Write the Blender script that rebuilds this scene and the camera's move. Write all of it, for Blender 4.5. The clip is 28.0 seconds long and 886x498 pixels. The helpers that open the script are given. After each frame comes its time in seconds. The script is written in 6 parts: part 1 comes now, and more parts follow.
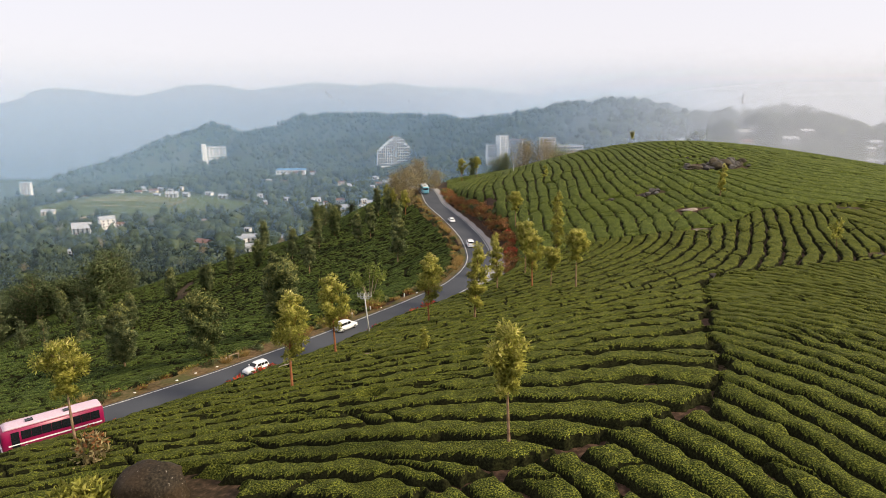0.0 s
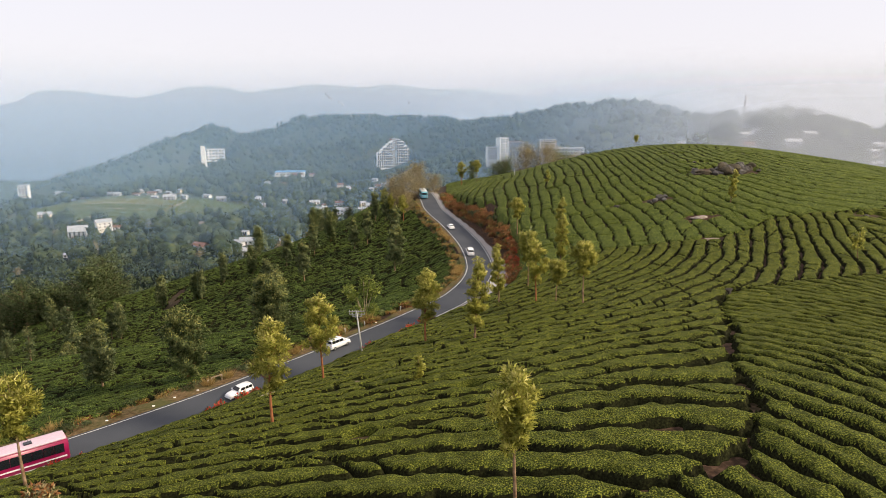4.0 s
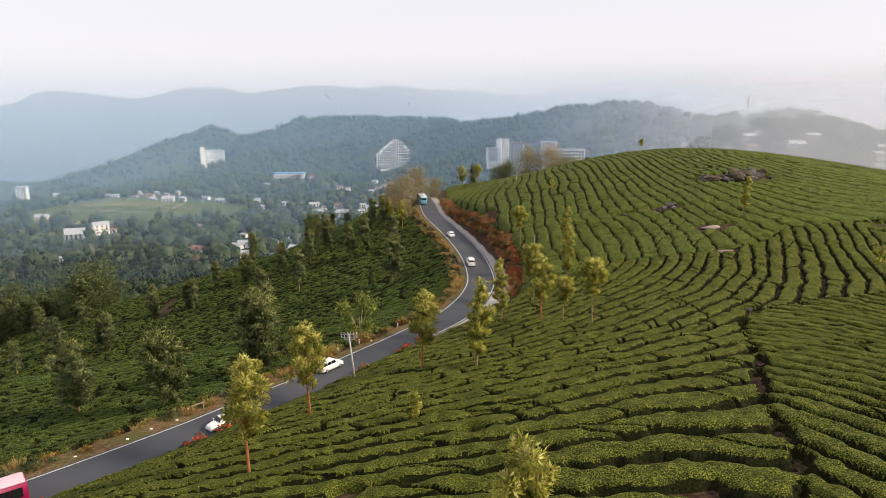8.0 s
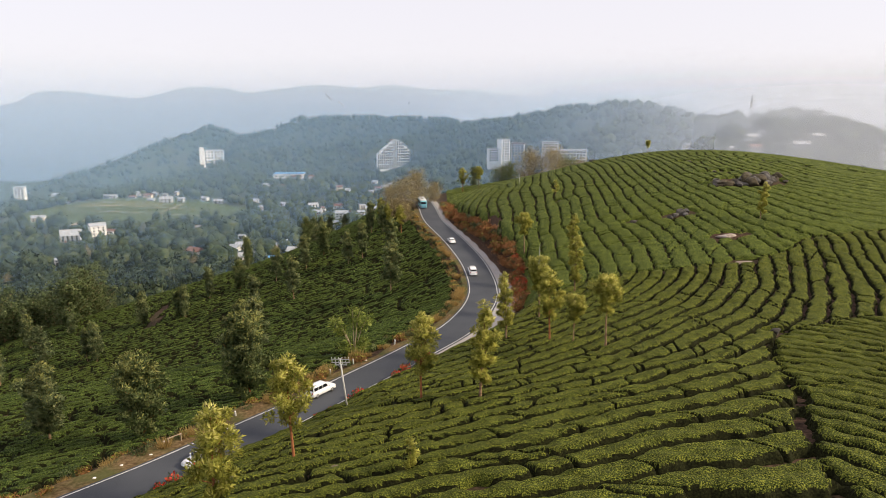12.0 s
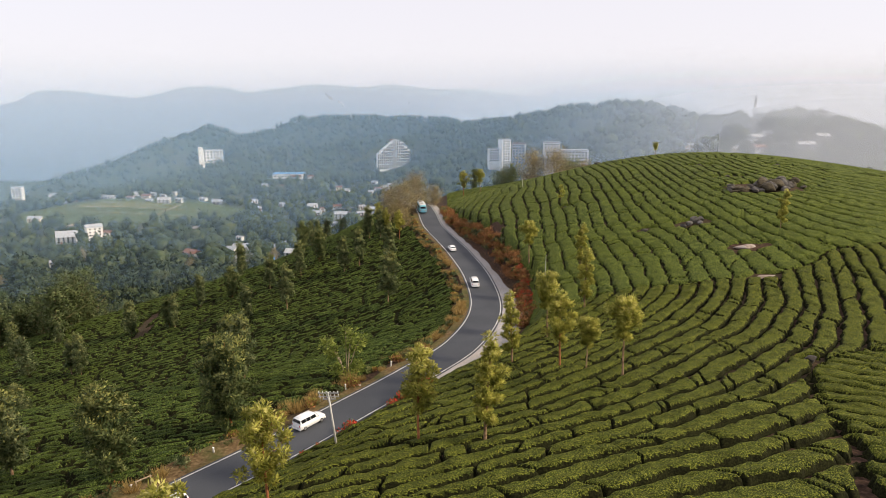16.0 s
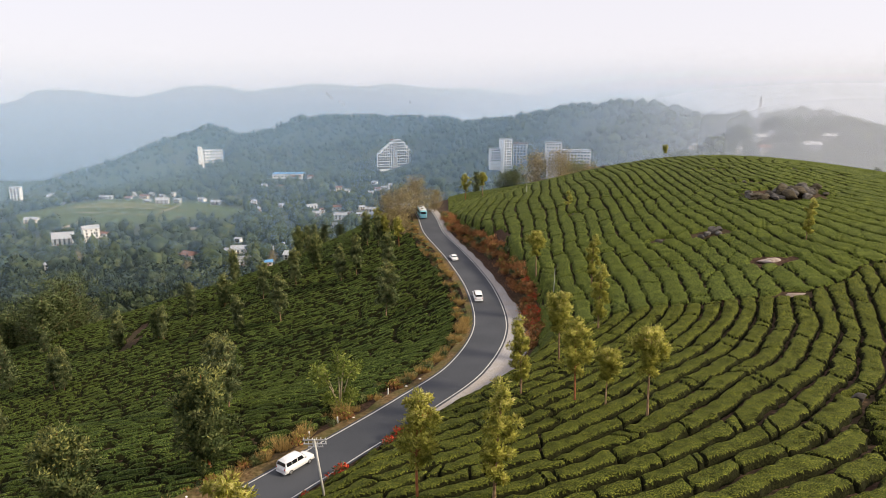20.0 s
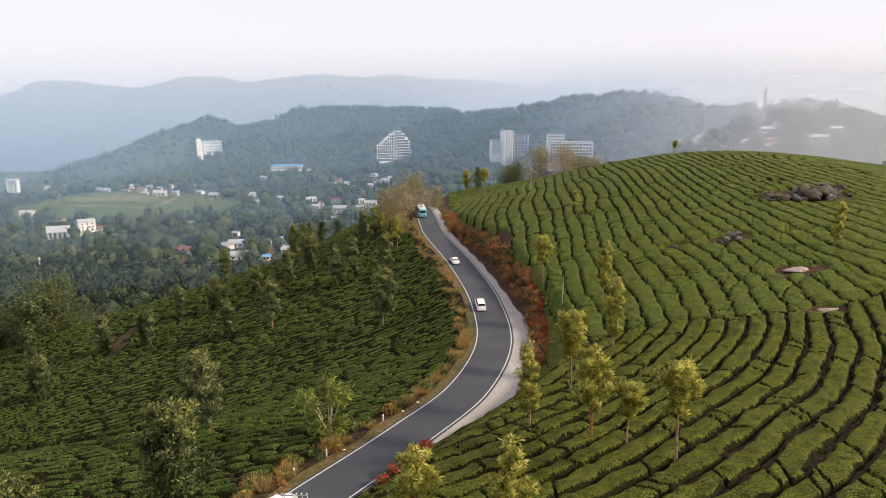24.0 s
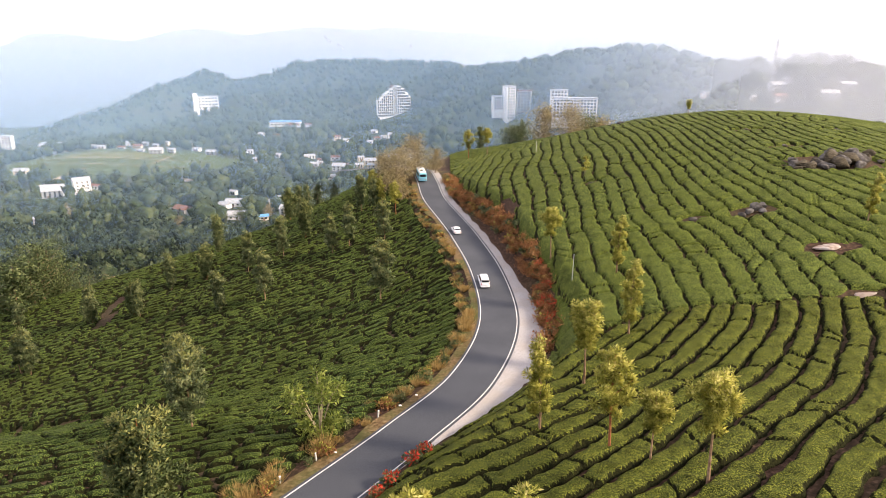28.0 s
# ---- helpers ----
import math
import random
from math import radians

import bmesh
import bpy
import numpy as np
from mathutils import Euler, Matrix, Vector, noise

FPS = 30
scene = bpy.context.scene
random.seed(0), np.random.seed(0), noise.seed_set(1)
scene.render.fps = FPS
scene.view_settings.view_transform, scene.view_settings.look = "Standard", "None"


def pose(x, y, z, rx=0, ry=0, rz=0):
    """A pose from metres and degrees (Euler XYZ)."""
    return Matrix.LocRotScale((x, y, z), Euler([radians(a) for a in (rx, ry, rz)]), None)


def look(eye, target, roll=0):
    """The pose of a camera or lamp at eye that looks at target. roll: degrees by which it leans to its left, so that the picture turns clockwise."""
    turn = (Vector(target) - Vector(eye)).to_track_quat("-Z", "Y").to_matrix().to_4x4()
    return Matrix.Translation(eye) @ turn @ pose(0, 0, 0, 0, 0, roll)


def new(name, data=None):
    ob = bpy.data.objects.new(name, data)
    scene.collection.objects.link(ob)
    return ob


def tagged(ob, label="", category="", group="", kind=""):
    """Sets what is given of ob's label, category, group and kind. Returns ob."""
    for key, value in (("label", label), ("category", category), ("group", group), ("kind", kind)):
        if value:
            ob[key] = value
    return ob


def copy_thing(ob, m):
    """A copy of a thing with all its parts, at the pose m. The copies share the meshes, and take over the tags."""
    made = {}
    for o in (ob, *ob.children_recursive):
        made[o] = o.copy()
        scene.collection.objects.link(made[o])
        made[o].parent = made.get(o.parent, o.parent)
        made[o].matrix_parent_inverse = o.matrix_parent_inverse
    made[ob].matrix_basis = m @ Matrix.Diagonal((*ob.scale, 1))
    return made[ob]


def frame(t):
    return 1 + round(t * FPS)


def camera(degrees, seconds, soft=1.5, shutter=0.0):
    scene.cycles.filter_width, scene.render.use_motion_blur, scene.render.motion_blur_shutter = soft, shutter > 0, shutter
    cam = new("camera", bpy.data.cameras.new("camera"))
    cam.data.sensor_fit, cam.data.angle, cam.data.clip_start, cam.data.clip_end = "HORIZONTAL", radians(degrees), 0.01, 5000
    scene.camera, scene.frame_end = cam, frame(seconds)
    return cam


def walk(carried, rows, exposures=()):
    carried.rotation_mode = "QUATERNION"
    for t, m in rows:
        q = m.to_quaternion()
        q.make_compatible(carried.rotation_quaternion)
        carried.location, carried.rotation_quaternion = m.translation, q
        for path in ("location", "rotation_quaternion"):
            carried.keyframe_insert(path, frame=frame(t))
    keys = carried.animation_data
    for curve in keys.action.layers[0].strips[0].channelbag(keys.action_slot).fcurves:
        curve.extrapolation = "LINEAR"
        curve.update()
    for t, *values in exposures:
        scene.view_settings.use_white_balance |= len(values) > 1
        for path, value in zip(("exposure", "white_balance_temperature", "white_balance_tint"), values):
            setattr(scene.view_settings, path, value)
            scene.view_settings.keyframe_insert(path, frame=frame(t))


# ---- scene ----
cam = camera(69.17, 28.0, soft=0.8)
# seconds, then x, y, z in metres and the tilt, roll and heading in degrees
walk(cam, [
    (0, pose(0.000, 0.000, 0.000, 77.333, 0.000, -0.032)),
    (3, pose(0.227, 5.257, 0.109, 77.474, 0.000, -0.041)),
    (5.5, pose(0.378, 9.657, 0.671, 77.489, 0.000, -0.042)),
    (8, pose(0.495, 14.159, 1.085, 77.553, 0.000, -0.000)),
    (11, pose(0.462, 20.022, 1.401, 77.526, 0.000, 0.012)),
    (14.5, pose(0.539, 27.441, 1.862, 77.496, 0.000, 0.049)),
    (17, pose(0.456, 32.917, 2.216, 77.452, 0.000, 0.051)),
    (20, pose(0.333, 39.874, 2.789, 77.391, 0.000, 0.112)),
    (23.5, pose(0.358, 47.938, 3.596, 76.773, 0.000, 0.146)),
    (25, pose(0.319, 51.306, 3.868, 76.085, 0.000, 0.163)),
    (26.5, pose(0.314, 54.839, 4.180, 74.565, 0.000, 0.193)),
    (28, pose(0.327, 58.256, 4.582, 72.713, 0.000, 0.232)),
], exposures=[(0, 0.0, 6500, 10), (20, 0.0, 6500, 10.5), (23.5, 0.04, 6500, 11), (25.5, 0.15, 6500, 13), (28, 0.66, 6500, 16)])

# ---------------------------------------------------------------- light
SUN_FROM = Vector((0.80, -0.20, 0.53)).normalized()
world = bpy.data.worlds.new("hazy_sky")
scene.world = world
world.use_nodes = True
wn, wl = world.node_tree.nodes, world.node_tree.links
wn.clear()
sky = wn.new("ShaderNodeTexSky")
sky.sky_type = "NISHITA"
sky.sun_disc = False
sky.sun_elevation = math.asin(SUN_FROM.z)
sky.sun_rotation = math.atan2(SUN_FROM.x, SUN_FROM.y)
sky.altitude = 1500
sky.air_density, sky.dust_density, sky.ozone_density = 1.0, 7.0, 1.0
# thin, even cloud: most of the blue is washed out
cloud = wn.new("ShaderNodeMix")
cloud.data_type = "RGBA"
cloud.inputs[0].default_value = 0.62
cloud.inputs[7].default_value = (16.7, 15.8, 16.4, 1)
bg = wn.new("ShaderNodeBackground")
bg.inputs[1].default_value = 0.08
wo = wn.new("ShaderNodeOutputWorld")
wl.new(sky.outputs[0], cloud.inputs[6])
wl.new(cloud.outputs[2], bg.inputs[0])
wl.new(bg.outputs[0], wo.inputs[0])
sun = new("sun", bpy.data.lights.new("sun", "SUN"))
sun.data.energy, sun.data.angle, sun.data.color = 5.0, radians(8), (1.0, 0.85, 0.62)
sun.matrix_world = look((300, 100, 300), Vector((300, 100, 300)) - SUN_FROM)


# ---------------------------------------------------------------- materials
def material(name, stops, scale=3.0, detail=6.0, rough=0.8, bump=0.0, bump_scale=None, bump_dist=0.05,
             coarse=0.0, coarse_scale=0.15, coarse_col=None, mid=0.0, mid_scale=0.8, metal=0.0, spec=0.15, translucent=0.0, vary=0.0, island=False, lo=0.30, hi=0.70):
    """A node material: a fine noise through a ramp, a coarse noise for stains, bump, and a change from piece to piece."""
    m = bpy.data.materials.new(name)
    m.use_nodes = True
    n, l = m.node_tree.nodes, m.node_tree.links
    p = n["Principled BSDF"]
    geo = n.new("ShaderNodeNewGeometry")
    fine = n.new("ShaderNodeTexNoise")
    fine.inputs["Scale"].default_value, fine.inputs["Detail"].default_value = scale, detail
    l.new(geo.outputs["Position"], fine.inputs["Vector"])
    ramp = n.new("ShaderNodeValToRGB")
    e = ramp.color_ramp.elements
    while len(e) < len(stops):
        e.new(0.5)
    for i, c in enumerate(stops):
        e[i].position = lo + (hi - lo) * i / max(1, len(stops) - 1)
        e[i].color = (*c, 1)
    l.new(fine.outputs["Fac"], ramp.inputs[0])
    out = ramp.outputs[0]
    if coarse:
        big = n.new("ShaderNodeTexNoise")
        big.inputs["Scale"].default_value, big.inputs["Detail"].default_value = coarse_scale, 4
        l.new(geo.outputs["Position"], big.inputs["Vector"])
        r2 = n.new("ShaderNodeMapRange")
        r2.inputs[1].default_value, r2.inputs[2].default_value = 0.42, 0.66
        r2.inputs[4].default_value = coarse
        l.new(big.outputs["Fac"], r2.inputs[0])
        mx = n.new("ShaderNodeMix")
        mx.data_type = "RGBA"
        mx.inputs[7].default_value = (*coarse_col, 1)
        l.new(r2.outputs[0], mx.inputs[0])
        l.new(out, mx.inputs[6])
        out = mx.outputs[2]
    if mid:
        # bush by bush: some fresh, some old and dark
        patch = n.new("ShaderNodeTexNoise")
        patch.inputs["Scale"].default_value, patch.inputs["Detail"].default_value = mid_scale, 3
        l.new(geo.outputs["Position"], patch.inputs["Vector"])
        pr = n.new("ShaderNodeMapRange")
        pr.inputs[1].default_value, pr.inputs[2].default_value = 0.32, 0.68
        pr.inputs[3].default_value, pr.inputs[4].default_value = 1 - mid, 1 + mid
        l.new(patch.outputs["Fac"], pr.inputs[0])
        ph = n.new("ShaderNodeHueSaturation")
        l.new(pr.outputs[0], ph.inputs["Value"])
        l.new(out, ph.inputs["Color"])
        out = ph.outputs[0]
    if vary:
        info = n.new("ShaderNodeNewGeometry") if island else n.new("ShaderNodeObjectInfo")
        hsv = n.new("ShaderNodeHueSaturation")
        mr = n.new("ShaderNodeMapRange")
        mr.inputs[3].default_value, mr.inputs[4].default_value = 1 - vary, 1 + vary
        l.new(info.outputs["Random Per Island"] if island else info.outputs["Random"], mr.inputs[0])
        l.new(mr.outputs[0], hsv.inputs["Value"])
        l.new(out, hsv.inputs["Color"])
        out = hsv.outputs[0]
    l.new(out, p.inputs["Base Color"])
    p.inputs["Roughness"].default_value = rough
    p.inputs["Metallic"].default_value = metal
    p.inputs["Specular IOR Level"].default_value = spec
    if bump:
        bn = n.new("ShaderNodeTexNoise")
        bn.inputs["Scale"].default_value, bn.inputs["Detail"].default_value = bump_scale or scale, 5
        l.new(geo.outputs["Position"], bn.inputs["Vector"])
        b = n.new("ShaderNodeBump")
        b.inputs["Strength"].default_value, b.inputs["Distance"].default_value = bump, bump_dist
        l.new(bn.outputs["Fac"], b.inputs["Height"])
        l.new(b.outputs[0], p.inputs["Normal"])
    if translucent:
        tr = n.new("ShaderNodeBsdfTranslucent")
        l.new(out, tr.inputs["Color"])
        mixs = n.new("ShaderNodeMixShader")
        mixs.inputs[0].default_value = translucent
        l.new(p.outputs[0], mixs.inputs[1])
        l.new(tr.outputs[0], mixs.inputs[2])
        l.new(mixs.outputs[0], n["Material Output"].inputs["Surface"])
    return m


def plain(name, col, rough=0.5, metal=0.0, spec=0.5):
    return material(name, [tuple(c * 0.88 for c in col), tuple(min(1, c * 1.08) for c in col)], scale=5, rough=rough, metal=metal, spec=spec)


SOIL = material("bare_soil", [(0.018, 0.011, 0.007), (0.048, 0.027, 0.017), (0.115, 0.068, 0.044)], scale=2.0, rough=0.95, bump=0.6, bump_scale=5,
                coarse=0.35, coarse_scale=0.05, coarse_col=(0.05, 0.055, 0.02))
TEA = material("tea_leaves", [(0.006, 0.010, 0.003), (0.055, 0.069, 0.0125), (0.258, 0.258, 0.039)], scale=9.0, detail=6, lo=0.35, hi=0.68, rough=0.75, spec=0.05,
               bump=0.8, bump_scale=8, bump_dist=0.15, coarse=0.35, coarse_scale=0.06, coarse_col=(0.075, 0.085, 0.014), mid=0.28, translucent=0.10)
TEA_DOME = material("hill_tea_leaves", [(0.008, 0.014, 0.004), (0.060, 0.083, 0.017), (0.236, 0.260, 0.052)], scale=7.0, detail=6, lo=0.35, hi=0.68, rough=0.75, spec=0.05,
                    bump=0.8, bump_scale=7, bump_dist=0.16, coarse=0.35, coarse_scale=0.05, coarse_col=(0.084, 0.102, 0.013), mid=0.26, mid_scale=0.6, translucent=0.10)
# darker copy of the tea leaves that paints shade on the lower slope
TEA_SHADED = material("shaded_tea_leaves", [(0.004, 0.010, 0.003), (0.036, 0.058, 0.014), (0.170, 0.205, 0.046)], scale=7.0, detail=6, lo=0.35, hi=0.68, rough=0.75, spec=0.05,
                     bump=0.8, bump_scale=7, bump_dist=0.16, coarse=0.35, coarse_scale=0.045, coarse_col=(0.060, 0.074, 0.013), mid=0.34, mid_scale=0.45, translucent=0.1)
# wood and old leaves below the plucked top, darkened to paint the gaps' shade
TEA_WOOD_SHADE = material("tea_wood_shade", [(0.006, 0.006, 0.003), (0.014, 0.015, 0.006), (0.030, 0.032, 0.011)], scale=6.0, rough=0.9, spec=0.05, bump=0.8, bump_scale=8)
ASPHALT = material("asphalt", [(0.042, 0.046, 0.055), (0.062, 0.067, 0.078)], scale=9, rough=0.75, bump=0.2, bump_scale=40, bump_dist=0.01,
                   coarse=0.5, coarse_scale=0.12, coarse_col=(0.080, 0.085, 0.097))
GRAVEL = material("pale_gravel", [(0.22, 0.205, 0.20), (0.34, 0.325, 0.32), (0.44, 0.425, 0.42)], scale=6, rough=0.95, bump=0.5, bump_scale=14,
                  coarse=0.4, coarse_scale=0.3, coarse_col=(0.30, 0.25, 0.20))
VERGE = material("dry_verge", [(0.06, 0.035, 0.015), (0.12, 0.078, 0.036), (0.20, 0.14, 0.075)], scale=2.5, rough=0.95, bump=0.6, bump_scale=6,
                 coarse=0.8, coarse_scale=0.25, coarse_col=(0.06, 0.07, 0.02))
LINE = material("road_paint", [(0.42, 0.42, 0.41), (0.62, 0.61, 0.59)], scale=4, rough=0.6)
BARK = material("tree_bark", [(0.10, 0.06, 0.035), (0.22, 0.14, 0.08), (0.30, 0.21, 0.14)], scale=3, rough=0.9, bump=0.5, bump_scale=9)
RED_BARK = material("rusty_bark", [(0.20, 0.07, 0.03), (0.34, 0.14, 0.06)], scale=3, rough=0.9, bump=0.5, bump_scale=9)
LEAF_GOLD = material("golden_leaves", [(0.10, 0.115, 0.02), (0.33, 0.325, 0.06), (0.58, 0.54, 0.14)], scale=1.4, rough=0.5, translucent=0.45, vary=0.35, island=True)
LEAF_OAK = material("silver_oak_leaves", [(0.030, 0.048, 0.022), (0.120, 0.152, 0.066), (0.33, 0.35, 0.17)], scale=0.9, rough=0.5, translucent=0.36, vary=0.35, island=True)
LEAF_DARK = material("dark_leaves", [(0.022, 0.038, 0.015), (0.085, 0.114, 0.041), (0.25, 0.27, 0.11)], scale=0.9, rough=0.55, translucent=0.32, vary=0.35, island=True)
# lighter copies of the leaves, for painting sunlight on the crowns' tops
LEAF_TOP_LIT = material("top_lit_oak_leaves", [(0.11, 0.125, 0.035), (0.24, 0.25, 0.075), (0.44, 0.42, 0.15)], scale=1.4, rough=0.5, translucent=0.4, vary=0.2, island=True)
GOLD_TOP_LIT = material("top_lit_golden_leaves", [(0.30, 0.29, 0.07), (0.52, 0.48, 0.14), (0.70, 0.64, 0.27)], scale=1.4, rough=0.5, translucent=0.45, vary=0.3, island=True)
LEAF_BROWN = material("pale_brown_leaves", [(0.14, 0.12, 0.05), (0.30, 0.24, 0.115), (0.46, 0.38, 0.21)], scale=0.9, rough=0.6, translucent=0.25, vary=0.35, island=True)
LEAF_RED = material("red_flowers", [(0.58, 0.045, 0.025), (0.86, 0.13, 0.07)], scale=3, rough=0.5, translucent=0.3, vary=0.3, island=True)
LEAF_RUST = material("rusty_shrub_leaves", [(0.15, 0.065, 0.028), (0.35, 0.16, 0.065), (0.52, 0.29, 0.11)], scale=0.8, rough=0.7, translucent=0.2, vary=0.35, island=True)
GRASS_DRY = material("dry_grass", [(0.25, 0.17, 0.06), (0.44, 0.31, 0.12)], scale=2, rough=0.7, translucent=0.3, vary=0.3, island=True)
ROCK = material("weathered_rock", [(0.03, 0.027, 0.025), (0.09, 0.082, 0.075), (0.20, 0.185, 0.17)], scale=1.2, rough=0.9, bump=0.7, bump_scale=3,
                coarse=0.6, coarse_scale=0.5, coarse_col=(0.035, 0.03, 0.025))
FOREST = material("forest_leaves", [(0.007, 0.013, 0.007), (0.032, 0.048, 0.020), (0.105, 0.120, 0.050)], scale=0.12, rough=0.8, bump=1.0, bump_scale=0.8, bump_dist=1.0,
                  vary=0.22, island=True)
FOREST_FLOOR = material("wooded_ground", [(0.025, 0.04, 0.016), (0.06, 0.075, 0.03)], scale=0.05, rough=0.95, coarse=0.5, coarse_scale=0.01, coarse_col=(0.07, 0.06, 0.035))


# ---------------------------------------------------------------- lie of the land
def smooth(a, b, v):
    k = np.clip((v - a) / (b - a), 0, 1)
    return k * k * (3 - 2 * k)


def spline(points, n):
    """Catmull-Rom through the points, n samples a span."""
    p = np.array(points, float)
    p = np.vstack([2 * p[0] - p[1], p, 2 * p[-1] - p[-2]])
    s = np.linspace(0, 1, n, endpoint=False)[:, None]
    out = []
    for a, b, c, d in zip(p[:-3], p[1:-2], p[2:-1], p[3:]):
        out.append(0.5 * (2 * b + (c - a) * s + (2 * a - 5 * b + 4 * c - d) * s ** 2 + (3 * b - a - 3 * c + d) * s ** 3))
    return np.vstack([*out, p[-2:-1]])


# the road's middle: x, y, z
ROAD = spline([(-120, 15, -40), (-97, 33, -39.6), (-74, 50, -39.2), (-51.4, 68.1, -39), (-43.1, 75.5, -39), (-32.5, 86.8, -39), (-26.2, 94.6, -39), (-19.3, 103.3, -39),
               (-12.7, 112.5, -39), (-4.2, 124.4, -38.9), (4.1, 137.6, -38.6), (9.1, 156, -38.2), (8.5, 179, -37.7), (5, 202, -37.3), (2.2, 215.5, -37),
               (-3.0, 238, -36.2), (-5.7, 258, -34.8), (-9.5, 278, -35), (-22, 300, -38), (-48, 322, -44)], 14)
TANGENT = np.gradient(ROAD[:, :2], axis=0)
TANGENT /= np.linalg.norm(TANGENT, axis=1)[:, None]
# broad lobes of the tea hill: x, y, height
LOBE_BASE = -37.47
LOBES = [(-20, 40, 3.96), (40, 40, 11.62), (100, 40, 0.05), (170, 40, 5.42), (-20, 100, -2.48), (40, 100, 4.19), (100, 100,
         -4.6), (170, 100, 4.45), (-20, 160, -8.24), (40, 160, 2.61), (100, 160, 8.68), (170, 160, 0.08), (-20, 220, -2.53), (40,
         220, 10.81), (100, 220, 4.41), (170, 220, 6.0), (-20, 290, -5.59), (40, 290, 3.25), (100, 290, 13.15), (170, 290, 5.46)]
CREST = spline([(-1692, 1500, -308), (-1208, 1480, -271), (-1024, 1500, -244), (-973, 1600, -194), (-925, 1750, -174), (-870, 1900, -132), (-794, 2050, -90), (-741, 2100, -69),
                (-611, 2080, -96), (-425, 2050, -43), (-140, 1950, -38), (81, 1750, -41), (150, 1550, -32), (240, 1330, -18), (251, 1230, -4), (316, 1100, -8),
                (352, 1020, -17), (379, 960, -26), (393, 920, -20), (485, 880, -24), (547, 880, -47), (589, 900, -55), (854, 1000, -70), (1439, 1200, -96)], 10)


def road_near(x, y):
    """Signed distance from the road's middle (right of its way is positive) and the road's height there."""
    x, y = np.ravel(x), np.ravel(y)
    d, z = np.empty(len(x)), np.empty(len(x))
    for i in range(0, len(x), 20000):
        dx, dy = x[i:i + 20000, None] - ROAD[:, 0], y[i:i + 20000, None] - ROAD[:, 1]
        k = np.argmin(dx * dx + dy * dy, axis=1)
        r = np.arange(len(k))
        side = dx[r, k] * TANGENT[k, 1] - dy[r, k] * TANGENT[k, 0]
        d[i:i + 20000] = np.sign(side) * np.hypot(dx[r, k], dy[r, k])
        z[i:i + 20000] = ROAD[k, 2]
    return d, z


def shoulder_width(y):
    """How far the gravel beside the road reaches from the road's middle."""
    return 3.5 + 4.2 * smooth(119, 142, y) * (1 - 0.56 * smooth(150, 182, y))


def hill(x, y):
    h = np.full(np.shape(x), LOBE_BASE)
    for a, b, k in LOBES:
        h = h + k * np.exp(-((x - a) ** 2 + (y - b) ** 2) / (2 * 48.0 ** 2))
    return h


def far_land(x, y):
    z0 = -142 - 70 * smooth(-450, -1100, x) + 35 * smooth(100, 600, x) + 6 * np.sin(x / 90 + 1) * np.sin(y / 120) - np.maximum(260 * smooth(2150, 2700, y), 260 * smooth(0, 500, -x - 600 + (y - 1500) * 0.6))
    best, zc = np.full(np.shape(x), 1e9), np.zeros(np.shape(x))
    for cx, cy, cz in CREST:
        dd = np.hypot(x - cx, y - cy)
        zc = np.where(dd < best, cz, zc)
        best = np.minimum(best, dd)
    g = np.exp(-(best / (230 + 60 * smooth(200, -300, x))) ** 2)
    z = z0 + (zc - z0) * g + 4 * g * np.sin(x / 47) * np.sin(y / 61 + x / 200)
    # hollows and shelves in the hillside, shaped so the camera sees the buildings: x, y, breadth, depth, height
    for a, b, p, q, k in ((-115, 1490, 160, 220, -56), (105, 1050, 85, 120, -34), (-594, 1690, 90, 90, 24), (395, 710, 130, 110, 26), (-840, 1290, 90, 90, 16)):
        z = z + k * np.exp(-((x - a) / p) ** 2 - ((y - b) / q) ** 2)
    return z


def ground(x, y):
    """Height of the ground, and the signed distance from the road."""
    x, y = np.asarray(x, float), np.asarray(y, float)
    shape = x.shape
    x, y = x.ravel(), y.ravel()
    d, zr = road_near(x, y)
    e = np.abs(d)
    flat = np.where(d > 0, shoulder_width(y) + 0.15, 3.9)
    right = zr - 0.10 + (hill(x, y) - zr + 0.10) * smooth(flat, flat + 5.8, e)
    # an even bank beside the near road, kept below the camera's view of the asphalt
    bank = np.maximum(zr - 0.10, zr - 1.0 + (0.455 + 0.75 * smooth(96, 122, y)) * (e - 1.4))
    right = np.where(e > flat, np.minimum(right, bank), right)
    k = 0.29 - 0.10 * np.exp(-((y - 135) / 22) ** 2)
    left = zr - 0.25 - 6.0 * smooth(120, 170, y) * (1 - np.exp(-np.maximum(e - 4, 0) / 20)) - k * np.maximum(e - 5, 0)
    left = left + (zr - 0.10 - left) * (1 - smooth(flat, flat + 2.3, e))
    z = np.where(d > 0, right, left)
    # beyond the plantation the land falls into the valley and rises to the wooded hills
    f = far_land(x, y)
    w = smooth(330, 520, y + 0.25 * np.abs(x) + 45 * smooth(15, -25, x)) * np.where(y > 0, 1, 0)
    w = np.maximum(w, smooth(150, 330, -x))
    w = np.maximum(w, smooth(230, 420, x))
    w = np.maximum(w, smooth(-40, -200, y))
    z = z + (f - z) * w
    return z.reshape(shape), d.reshape(shape)


